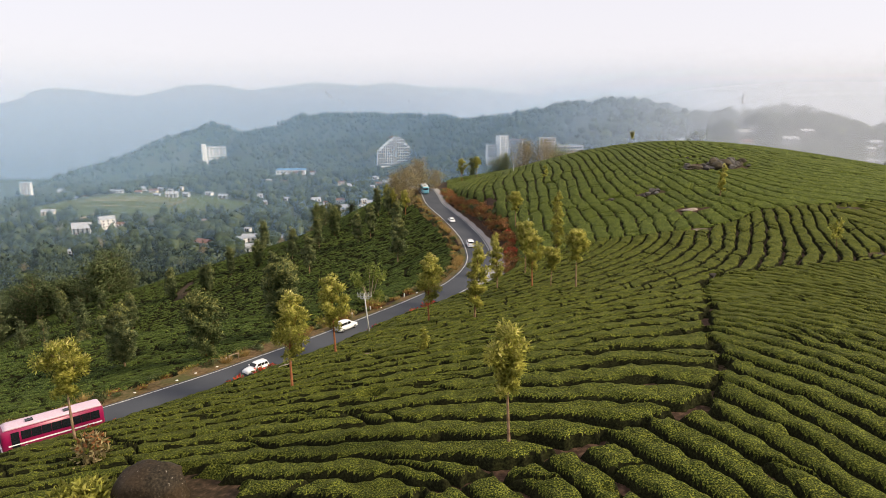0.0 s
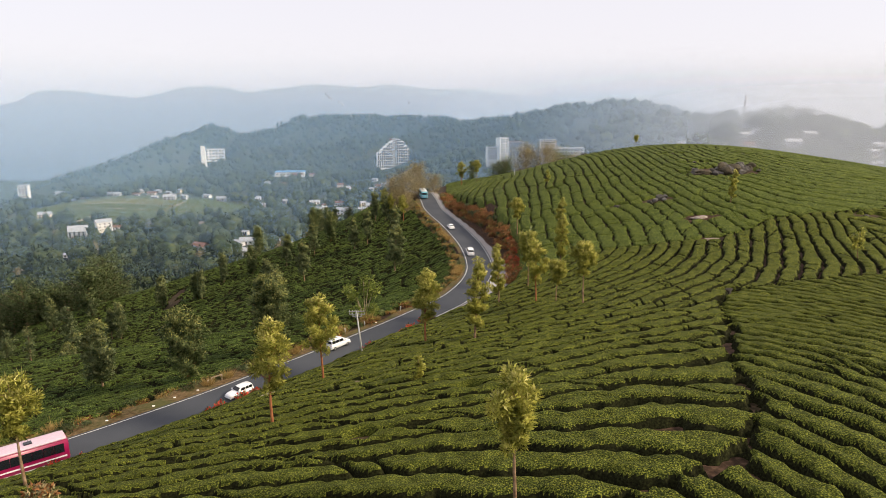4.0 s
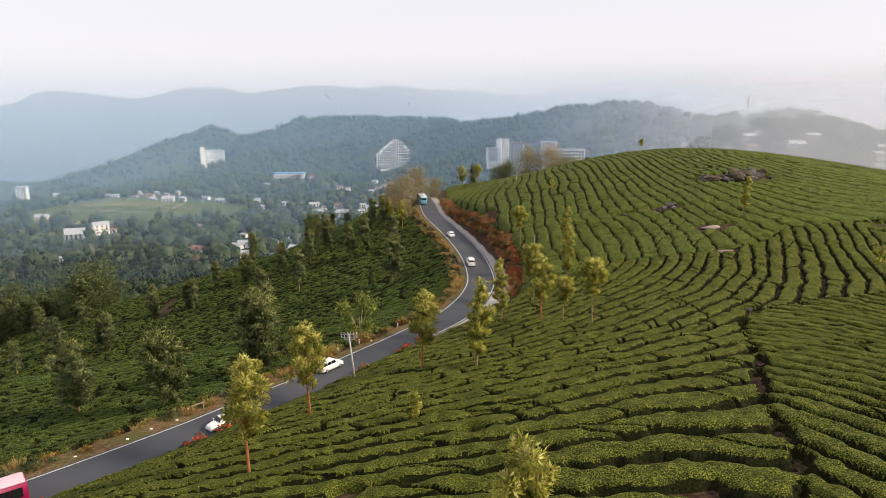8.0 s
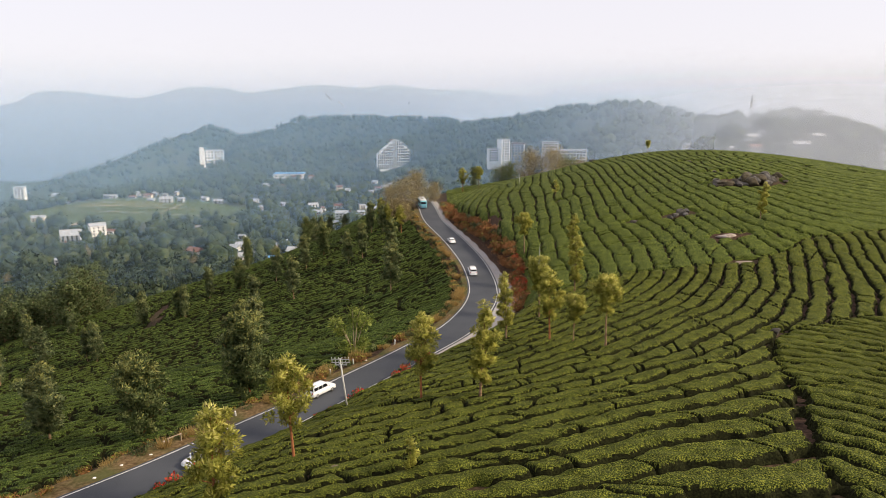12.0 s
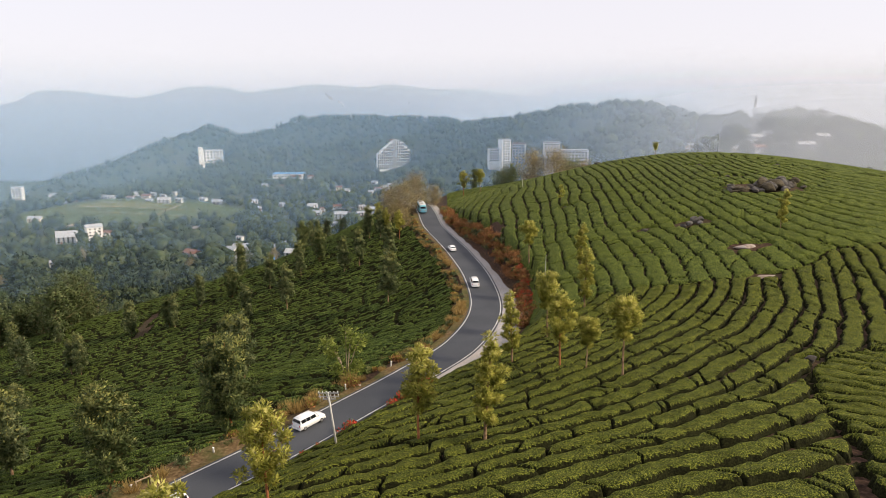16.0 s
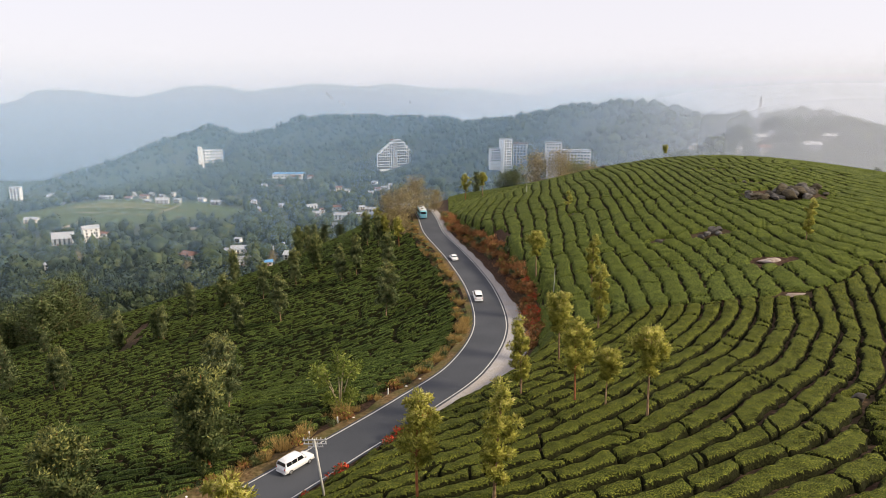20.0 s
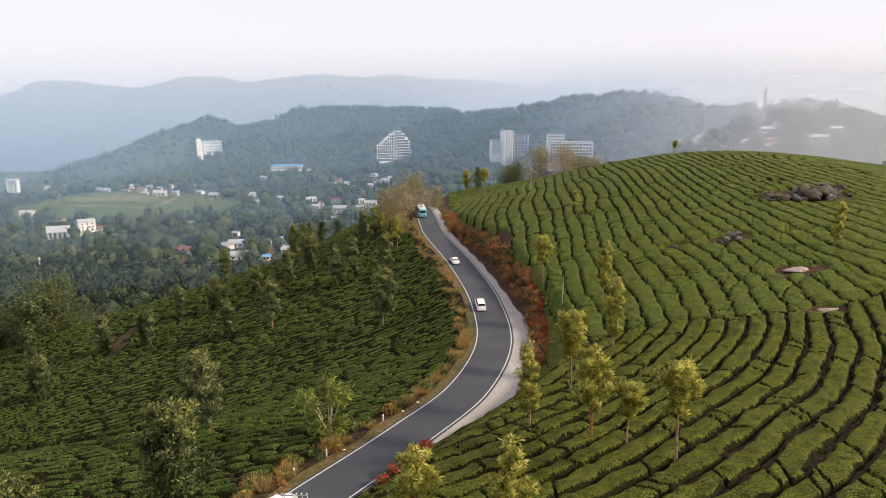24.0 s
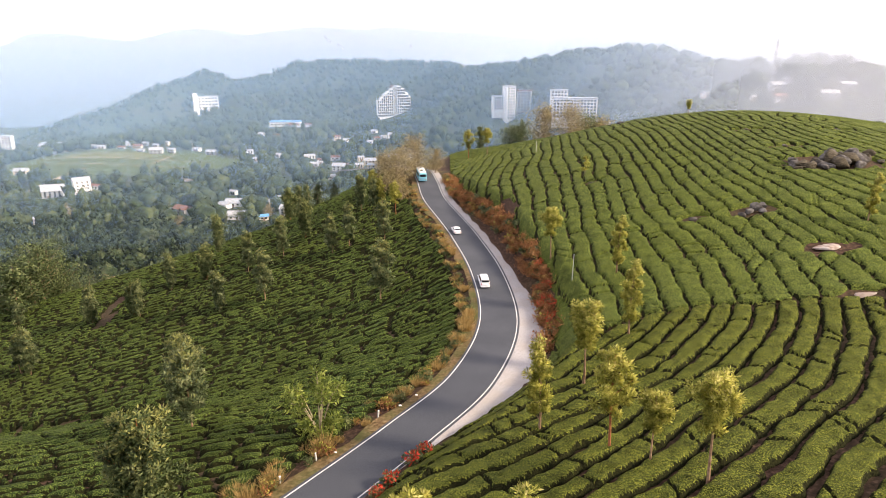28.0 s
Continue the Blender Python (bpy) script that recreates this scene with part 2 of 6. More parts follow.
def table_noise(seed):
    rng = np.random.RandomState(seed)
    tab = rng.rand(256, 256)

    def f(x, y):
        xi, yi = np.floor(x).astype(int), np.floor(y).astype(int)
        fx, fy = x - xi, y - yi
        fx, fy = fx * fx * (3 - 2 * fx), fy * fy * (3 - 2 * fy)
        a, b = tab[xi % 256, yi % 256], tab[(xi + 1) % 256, yi % 256]
        c, d = tab[xi % 256, (yi + 1) % 256], tab[(xi + 1) % 256, (yi + 1) % 256]
        return (a * (1 - fx) + b * fx) * (1 - fy) + (c * (1 - fx) + d * fx) * fy - 0.5
    return f


N_A, N_B, N_C, N_D = (table_noise(k) for k in (3, 5, 7, 11))


def mesh_object(name, verts, faces, mats, parent=None, smooth_faces=True, slots=None):
    me = bpy.data.meshes.new(name)
    verts, faces = np.asarray(verts, np.float32), np.asarray(faces, np.int32)
    k = faces.shape[1]
    me.vertices.add(len(verts))
    me.vertices.foreach_set("co", verts.ravel())
    me.loops.add(faces.size)
    me.loops.foreach_set("vertex_index", faces.ravel())
    me.polygons.add(len(faces))
    me.polygons.foreach_set("loop_start", np.arange(0, faces.size, k, dtype=np.int32))
    me.polygons.foreach_set("use_smooth", np.full(len(faces), smooth_faces))
    for m in mats if isinstance(mats, (list, tuple)) else [mats]:
        me.materials.append(m)
    if slots is not None:
        me.polygons.foreach_set("material_index", np.asarray(slots, np.int32))
    me.update(calc_edges=True)
    ob = new(name, me)
    ob.parent = parent
    return ob


def clumped(ob, normals):
    """Lets small leaves take the light of the clump that they sit on."""
    ob.data.normals_split_custom_set_from_vertices(np.asarray(normals, np.float32))
    return ob


def part(name, bm, mat, parent, label="", smooth_faces=False):
    """Links a bmesh as one mesh object under a thing or a part."""
    me = bpy.data.meshes.new(name)
    for f in bm.faces:
        f.smooth = smooth_faces
    bm.to_mesh(me)
    bm.free()
    me.materials.append(mat)
    ob = new(name, me)
    ob.parent = parent
    return tagged(ob, label)


def z_at(x, y):
    return float(ground(np.array([x]), np.array([y]))[0][0])


# ---------------------------------------------------------------- ground sheet
def ground_sheet():
    gx = np.concatenate([np.linspace(-4300, -1300, 20)[:-1], np.linspace(-1300, -420, 50)[:-1], np.linspace(-420, -130, 50)[:-1], np.linspace(-130, 130, 140)[:-1], np.linspace(130, 420, 60)[:-1], np.linspace(420, 4300, 60)])
    gy = np.concatenate([np.linspace(-900, -20, 14)[:-1], np.linspace(-20, 330, 235)[:-1], np.linspace(330, 700, 60)[:-1], np.linspace(700, 2300, 90)[:-1], np.linspace(2300, 4700, 16)])
    X, Y = np.meshgrid(gx, gy)
    Z, d = ground(X, Y)
    nx, ny = len(gx), len(gy)
    i = (np.arange(ny - 1)[:, None] * nx + np.arange(nx - 1)).ravel()
    cx, cy = X.ravel()[i], Y.ravel()[i]
    slot = ((cy > 335) | (cx < -175) | (cx > 245)).astype(int)
    tagged(mesh_object("ground", np.stack([X.ravel(), Y.ravel(), Z.ravel()], 1), np.stack([i, i + 1, i + nx + 1, i + nx], 1), [SOIL, FOREST_FLOOR], slots=slot),
           "reddish brown soil under the tea, wooded valley floor beyond", "ground", kind="structure")


ground_sheet()


# ---------------------------------------------------------------- tea
FOOTPATH = spline([(-6, 37), (3, 39.5), (12, 43), (20, 46.5), (25, 54), (27.5, 63), (31, 72), (34.5, 79), (39, 92), (44, 101), (54, 107), (70, 112), (95, 118), (150, 122)], 8)
CROSS_PATH = spline([(13, 137), (20, 140), (28, 142.5), (36, 142), (46, 139.5), (57, 139.5), (66, 142), (74, 148), (92, 152), (112, 157), (140, 163)], 8)


def line_near(x, y, line):
    best, side = np.full(x.shape, 1e9), np.zeros(x.shape)
    t = np.gradient(line, axis=0)
    for (a, b), (ta, tb) in zip(line, t):
        d = np.hypot(x - a, y - b)
        k = d < best
        side = np.where(k, (x - a) * tb - (y - b) * ta, side)
        best = np.where(k, d, best)
    return best, side


def hashed(k, seed):
    v = np.sin(k * 12.9898 + seed * 78.233) * 43758.5453
    return v - np.floor(v)


def beds(phi, s, pitch, short, long, seed):
    """Distance to the nearest gap, and the number of the bed, for rows across phi and lengths along s."""
    k = np.floor(phi / pitch)
    fr = phi - k * pitch
    row_gap = np.minimum(fr, pitch - fr)
    length = short + (long - short) * hashed(k, seed)
    slant = 2.6 * (hashed(k, seed + 4) - 0.5)
    q = (s + slant * (fr - pitch / 2) + 37 * hashed(k, seed + 1)) / length
    j = np.floor(q)
    jit = 0.35 * (hashed(j + k * 7.1, seed + 2) - 0.5)
    fq = (q - j + jit) % 1.0
    seg_gap = np.minimum(fq, 1 - fq) * length
    j = j + np.where(q - j + jit >= 1, 1, 0) - np.where(q - j + jit < 0, 1, 0)
    return row_gap, seg_gap, (k.astype(np.int64) + 2000) * 4000 + j.astype(np.int64) + 2000


# how the rows lie: heights of smooth surfaces whose level lines the rows follow (middle, terms by powers of x and y)
ROWS_WEST = ((20, 90), 6, (48.1, 6.2, -8.9, 2.1, 3.8, -4.2, -23.4, -30.1, 32.2, -18.7, -16.8, 10.7, -9.0, -12.5, -22.6, -3.8, 12.8, -6.1, 24.0, 10.2, -2.0, 4.1, -0.7, 4.9, 1.2,
                           -11.6, 0.2), (-45, 90, 28, 150))
ROWS_EAST = ((40, 70), 4, (29.5, 22.8, -4.0, -13.8, 44.9, -27.2, 6.3, -3.8, 19.3, 8.2, 0.2, -0.7, 6.2, -10.1), (0, 110, 25, 125))
ROWS_DOME = ((60, 190), 5, (2.0, -7.3, -3.5, 3.5, -0.6, 63.3, 21.9, -10.5, -3.9, 1.8, -6.8, 21.2, -5.0, -2.1, -16.4, -4.7, 1.8, -2.7, -9.2, 4.1), (5, 150, 128, 300))


def lie(x, y, rows):
    """The surface across the rows, and a run of lengths along them."""
    (a, b), deg, terms, (x0, x1, y0, y1) = rows
    xc, yc = np.clip(x, x0, x1), np.clip(y, y0, y1)

    def height(x, y):
        u, v = (x - a) / 60, (y - b) / 60
        out, n = np.zeros(np.shape(u)), 0
        for i in range(deg + 1):
            for j in range(deg + 1 - i):
                if i + j:
                    out = out + terms[n] * u ** i * v ** j
                    n += 1
        return out
    h = height(xc, yc)
    gx, gy = height(xc + 0.1, yc) - h, height(xc, yc + 0.1) - h
    n = np.hypot(gx, gy) + 1e-6
    return h + (y - yc) + 0.4 * (x - xc), (x * gy - y * gx) / n


def tea(x, y, kind):
    """Height of the clipped tea over the soil, the number of each bed, and how far in from its edge (0 to 1)."""
    w1, w2 = N_A(x / 9, y / 9) * 3.0 + N_B(x / 3.1, y / 3.1) * 0.9, N_C(x / 8, y / 8) * 5
    w3 = N_D(x / 1.1, y / 1.1) * 0.40
    if kind == "left":
        phi = y * 0.985 - 0.12 * x + 9 * N_A(x / 45, y / 45) + w1 * 0.30
        a, b, n = beds(phi + w3 * 0.35, x + 0.3 * y + w2 * 0.5, 1.95, 3.4, 7.5, 5)
        top, gap = 1.12, 0.24
        path = np.full(x.shape, 9.0)
    else:
        p1, side1 = line_near(x, y, FOOTPATH)
        p2, side2 = line_near(x, y, CROSS_PATH)
        up = (side2 < 0) & (y > 128)
        east = (side1 > 0) & ~up
        sway = 2.2 * N_C(x / 23, y / 23) + w1 * np.where(up, 0.42 + 0.30 * smooth(60, 110, x), 0.42) + w3 * np.where(up, 1.7, 1.1)
        (pa, sa), (pb, sb), (pc, sc) = (lie(x, y, r) for r in (ROWS_WEST, ROWS_DOME, ROWS_EAST))
        A = beds(pa + sway, sa + w2, 2.7, 7, 20, 1)
        B = beds(pb + sway, sb + w2, 3.05, 6, 22, 2)
        C = beds(pc + sway, sc + w2, 2.55, 9, 24, 3)
        a = np.where(up, B[0], np.where(east, C[0], A[0]))
        b = np.where(up, B[1], np.where(east, C[1], A[1]))
        n = np.where(up, B[2] + 10 ** 8, np.where(east, C[2] + 2 * 10 ** 8, A[2]))
        top, gap = np.where(up, 0.84, 1.12 - 0.14 * smooth(80, 115, y)), np.where(up, 0.10 + 0.05 * smooth(180, 215, y), np.where(east, 0.22 - 0.10 * smooth(68, 100, y), 0.25 - 0.10 * smooth(88, 140, y)))
        # the trodden path ends at the boulder; beyond it two plots of rows merely meet
        trodden = np.where(x < 46, p1 - 0.35 - 0.9 * N_A(x / 2.2, y / 2.2), p1 - 0.12 - 0.3 * N_A(x / 2.2, y / 2.2))
        path = np.minimum(trodden, p2 - 0.2 - 0.7 * N_A(x / 2.2, y / 2.2))
    open_gap = gap * (1.0 + 1.3 * N_B(x / 2.3 + 40, y / 2.3))
    ea = np.clip((a - np.maximum(open_gap, 0.03)) / (0.62 if kind == "left" else np.where(up, 0.32, 0.50 - 0.18 * smooth(85, 115, y))), 0, 1)
    eb = np.clip((b - open_gap * (0.6 if kind == "left" else 0.3)) / (0.85 if kind == "left" else 0.42), 0, 1)
    h = np.maximum(0, 1 - (1 - ea) ** 2.4 - (1 - eb) ** 2.4) ** (0.5 if kind == "left" else 0.58)
    h = h * smooth(0, 0.5, path)
    # single bushes swell in the clipped table, and shoots stand over it
    swell = 0.88 + 0.10 * smooth(0.2, 0.8, a) + (0.28 if kind == "left" else np.where(up, 0.16, 0.26)) * N_C(x / 1.5, y / 1.5) + (0.10 if kind == "left" else np.where(up, 0.12, 0.20)) * N_D(x / 0.62 + 9, y / 0.62)
    return np.where(h > 0.04, h * top * swell, 0), n, h


BARE = [(56, 170.8, 4.5, 2.4), (60, 154, 4.4, 2.2), (45.1, 104.1, 1.6, 1.2), (81, 191.5, 11, 5.5), (56.8, 139.2, 3.4, 1.6), (-21.5, 43.2, 4.8, 3.0),
        (45.4, 172, 2.4, 1.4), (78.5, 227.5, 6, 2.0), (78, 206, 5, 1.8), (103, 229, 6, 1.8), (33.8, 203, 2.0, 1.2), (96, 150, 4, 2), (84, 120, 3, 1.6),
        (14.5, 204, 2.3, 7.0), (-16.6, 42.3, 1.9, 1.5), (120, 190, 5, 1.8), (11, 36.5, 1.1, 0.7), (-7, 57, 1.6, 1.2), (3, 66, 1.8, 1.0), (-94, 222, 2.2, 6), (-97, 233, 2.2, 8), (-101, 245, 1.6, 8)]


def largest_piece(faces):
    """Which of the faces hang together in the largest piece."""
    used, inv = np.unique(faces, return_inverse=True)
    inv = inv.reshape(faces.shape)
    mark = np.arange(len(used))
    while True:
        low = mark[inv].min(1)
        fresh = mark.copy()
        np.minimum.at(fresh, inv.ravel(), np.repeat(low, 4))
        if (fresh == mark).all():
            break
        mark = fresh[fresh]
    own = mark[inv[:, 0]]
    return own == np.bincount(own).argmax()


def tea_field(kind, x0, x1, y0, y1, step, inside, mat, singles=None, label=""):
    gx, gy = np.arange(x0, x1, step), np.arange(y0, y1, step)
    X, Y = np.meshgrid(gx, gy)
    X = X + (N_A(X * 3.3, Y * 3.3)) * step * 0.5
    Y = Y + (N_B(X * 3.3, Y * 3.3)) * step * 0.5
    sel = inside(X, Y)
    xs, ys = X[sel], Y[sel]
    zg, d = ground(xs, ys)
    h, n, edge = tea(xs, ys, kind)
    margin = np.where(d > 0, shoulder_width(ys) + 0.9 + 2.6 * smooth(150, 170, ys), 6.6 + 1.6 * smooth(112, 96, ys)) + 1.2 * N_A(xs / 3, ys / 3)
    h = h * smooth(0, 0.6, np.abs(d) - margin)
    for bx, by, rx, ry in BARE:
        q = np.hypot((xs - bx) / rx, (ys - by) / ry) + 0.5 * N_B(xs / 1.5, ys / 1.5)
        h = h * smooth(0.9, 1.15, q)
    H, ID = np.zeros(X.shape), np.zeros(X.shape, np.int64)
    Zg = np.zeros(X.shape)
    E = np.zeros(X.shape)
    H[sel], ID[sel], Zg[sel], E[sel] = h, n, zg, edge
    ny, nx = X.shape
    V = np.stack([X.ravel(), Y.ravel(), (Zg + H - 0.12).ravel()], 1)
    i = (np.arange(ny - 1)[:, None] * nx + np.arange(nx - 1)).ravel()
    F = np.stack([i, i + 1, i + nx + 1, i + nx], 1)
    hf, sf = H.ravel(), sel.ravel()
    keep = (hf[F].max(1) > 0.05) & sf[F].all(1)
    F = F[keep]
    top = F[np.arange(len(F)), hf[F].argmax(1)]
    ids = ID.ravel()[top]
    # flanks of the bushes, steep or low down: these take the dark gap shade
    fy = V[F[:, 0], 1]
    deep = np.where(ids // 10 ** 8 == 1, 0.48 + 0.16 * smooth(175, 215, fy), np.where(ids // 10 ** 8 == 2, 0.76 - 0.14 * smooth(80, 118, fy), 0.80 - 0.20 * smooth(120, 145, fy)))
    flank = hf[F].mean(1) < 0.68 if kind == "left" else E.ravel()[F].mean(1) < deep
    rest = np.ones(len(F), bool)
    if singles:
        cx, cy = V[F[:, 0], 0], V[F[:, 0], 1]
        want = singles(cx, cy)
        order = np.argsort(ids, kind="stable")
        cuts = np.flatnonzero(np.diff(ids[order])) + 1
        for grp in np.split(order, cuts):
            if want[grp].mean() > 0.5 and len(grp) > 25:
                mid = V[F[grp]].reshape(-1, 3).mean(0)
                root = tagged(new("tea_hedge"), "clipped yellow-green tea hedge along the hillside", "tea hedge", "tea hedges on the near slope")
                root.location = mid
                leaf = grp[~flank[grp]]
                if len(leaf) == 0:
                    bpy.data.objects.remove(root)
                    continue
                leaf = leaf[largest_piece(F[leaf])]
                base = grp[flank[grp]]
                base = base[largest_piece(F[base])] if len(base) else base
                for name, sub, m in (("leaf_table", leaf, mat), ("woody_base", base, TEA_WOOD_SHADE)):
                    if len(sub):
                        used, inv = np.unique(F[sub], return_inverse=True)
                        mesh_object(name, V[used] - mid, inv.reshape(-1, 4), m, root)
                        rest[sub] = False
    F, flank = F[rest], flank[rest]
    used, inv = np.unique(F, return_inverse=True)
    tagged(mesh_object("tea_bushes", V[used], inv.reshape(-1, 4), [mat, TEA_WOOD_SHADE], slots=flank), label, "tea bushes", kind="stuff")


def wedge(x, y):
    return np.abs(x) < 0.72 * y + 14


def side(x, y):
    return road_near(x, y)[0].reshape(x.shape)


def over_path(x, y):
    return (line_near(x, y, CROSS_PATH)[1] < 0) & (y > 128)


tea_field("right", -62, 100, 31, 106, 0.16, lambda x, y: wedge(x, y) & (side(x, y) > 3.6), TEA,
          singles=lambda x, y: (y < 104) & (x > -22) & (x < 66), label="rows of clipped yellow-green tea on the near slope")
tea_field("right", -62, 125, 105.9, 160, 0.22, lambda x, y: wedge(x, y) & (side(x, y) > 3.6) & ~over_path(x, y), TEA,
          label="rows of clipped yellow-green tea on the saddle of the hill")
tea_field("right", 2, 245, 128, 335, 0.26, lambda x, y: wedge(x, y) & (side(x, y) > 4) & over_path(x, y), TEA_DOME,
          label="long rows of clipped green tea over the domed hill")
tea_field("left", -150, 10, 45, 170, 0.23, lambda x, y: wedge(x, y) & (side(x, y) < -4) & (side(x, y) > -130), TEA_SHADED,
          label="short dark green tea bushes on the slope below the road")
tea_field("left", -180, 10, 169.9, 300, 0.34, lambda x, y: wedge(x, y) & (side(x, y) < -4) & (side(x, y) > -175), TEA_SHADED,
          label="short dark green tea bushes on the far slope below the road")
tea_field("right", -75, 110, -25, 31.1, 0.45, lambda x, y: side(x, y) > 3.6, TEA,
          label="rows of clipped yellow-green tea on the slope behind")


# ---------------------------------------------------------------- road
ALONG = np.concatenate([[0], np.cumsum(np.linalg.norm(np.diff(ROAD[:, :2], axis=0), axis=1))])


def ribbon(name, lo, hi, y0, y1, rise, mat, label, category, cross=1, rough=0.0, parent=None):
    """A strip along the road between the offsets lo and hi (numbers or functions of y) from its middle."""
    sel = np.flatnonzero((ROAD[:, 1] >= y0) & (ROAD[:, 1] <= y1))
    V, F = [], []
    normal = np.stack([TANGENT[:, 1], -TANGENT[:, 0]], 1)
    for n, k in enumerate(sel):
        a = lo(ROAD[k, 1]) if callable(lo) else lo
        b = hi(ROAD[k, 1]) if callable(hi) else hi
        for c in range(cross + 1):
            o = a + (b - a) * c / cross
            x, y = ROAD[k, :2] + normal[k] * o
            V.append((x, y, ROAD[k, 2] + rise + rough * N_B(x * 1.3, y * 1.3)))
    w = cross + 1
    for n in range(len(sel) - 1):
        for c in range(cross):
            a = n * w + c
            F.append((a, a + 1, a + w + 1, a + w))
    ob = mesh_object(name, V, F, mat, parent)
    return tagged(ob, label, category, kind="structure")


def shoulder(y):
    return float(shoulder_width(y)) + 0.25 * float(N_A(y / 3.0, 2.0))


ribbon("road", -3.45, 3.45, 0, 330, 0.0, ASPHALT, "winding two-lane grey asphalt road with white edge lines", "road", 6)
ribbon("edge_line", -3.12, -2.96, 0, 330, 0.012, LINE, "worn white painted line along the road edge", "road line")
ribbon("edge_line", 2.96, 3.12, 0, 330, 0.012, LINE, "worn white painted line along the road edge", "road line")
ribbon("gravel_shoulder", 3.45, shoulder, 114, 275, -0.02, GRAVEL, "pale grey gravel shoulder beside the road", "shoulder", 5, 0.08)
ribbon("dry_verge", lambda y: -4.9 - 1.2 * float(N_A(y / 4, 1)) - 1.8 * float(smooth(112, 96, y)), -3.45, 0, 285, -0.03, VERGE, "dry brown grass verge beside the road", "verge", 5, 0.10)


# ---------------------------------------------------------------- trees
def tube(V, F, pts, radii, sides=7):
    base = len(V)
    pts = [Vector(p) for p in pts]
    for i, p in enumerate(pts):
        d = (pts[min(i + 1, len(pts) - 1)] - pts[max(i - 1, 0)]).normalized()
        a = d.orthogonal().normalized()
        b = d.cross(a)
        for s in range(sides):
            t = 2 * math.pi * s / sides
            V.append(tuple(p + (a * math.cos(t) + b * math.sin(t)) * radii[i]))
    for i in range(len(pts) - 1):
        for s in range(sides):
            s2 = (s + 1) % sides
            F.append((base + i * sides + s, base + i * sides + s2, base + (i + 1) * sides + s2, base + (i + 1) * sides + s))


def leaves(rng, centres, spreads, count, size, droop=0.2, narrow=0.42, tips=0.45):
    """Small pointed leaves in clumps: one folded kite of four corners each, their faces, their normals, and which are
    painted as sunlit.
    """
    n = len(centres)
    centres = np.asarray(centres, float)
    c = np.repeat(centres, count, 0)
    s = np.repeat(np.asarray(spreads), count)[:, None]
    off = rng.normal(size=(n * count, 3))
    off /= np.linalg.norm(off, axis=1)[:, None]
    off *= rng.rand(n * count, 1) ** 0.33
    off[:, 2] *= 0.85
    p = c + off * s
    d = off + rng.normal(size=p.shape) * 0.5
    d[:, 2] += 0.45 - droop
    d /= np.linalg.norm(d, axis=1)[:, None]
    axis = centres.mean(0)
    out = off + 0.35 * (c - axis) / (np.ptp(centres, axis=0) + 0.3) + rng.normal(size=p.shape) * 0.16
    out /= np.linalg.norm(out, axis=1)[:, None]
    side = np.cross(d, out)
    side += 0.35 * rng.normal(size=p.shape)
    side /= np.linalg.norm(side, axis=1)[:, None]
    side *= np.sign((np.cross(side, d) * out).sum(1))[:, None]
    L = size * (0.6 + 0.8 * rng.rand(len(p), 1))
    V = np.stack([p, p + d * L * 0.5 + side * L * narrow * 0.5, p + d * L, p + d * L * 0.5 - side * L * narrow * 0.5], 1).reshape(-1, 3)
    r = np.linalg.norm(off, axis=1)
    # the outer upper leaves take the lighter copy, as if the sun fell there
    sunlit = (off[:, 2] > 0.05) & (r > 0.6) & (rng.rand(len(p)) < tips * (0.10 + 1.25 * smooth(0.40, 1.0, (p[:, 2] - p[:, 2].min()) / max(0.1, np.ptp(p[:, 2])))))
    return V, np.arange(len(V)).reshape(-1, 4), np.repeat(out, 4, 0), sunlit


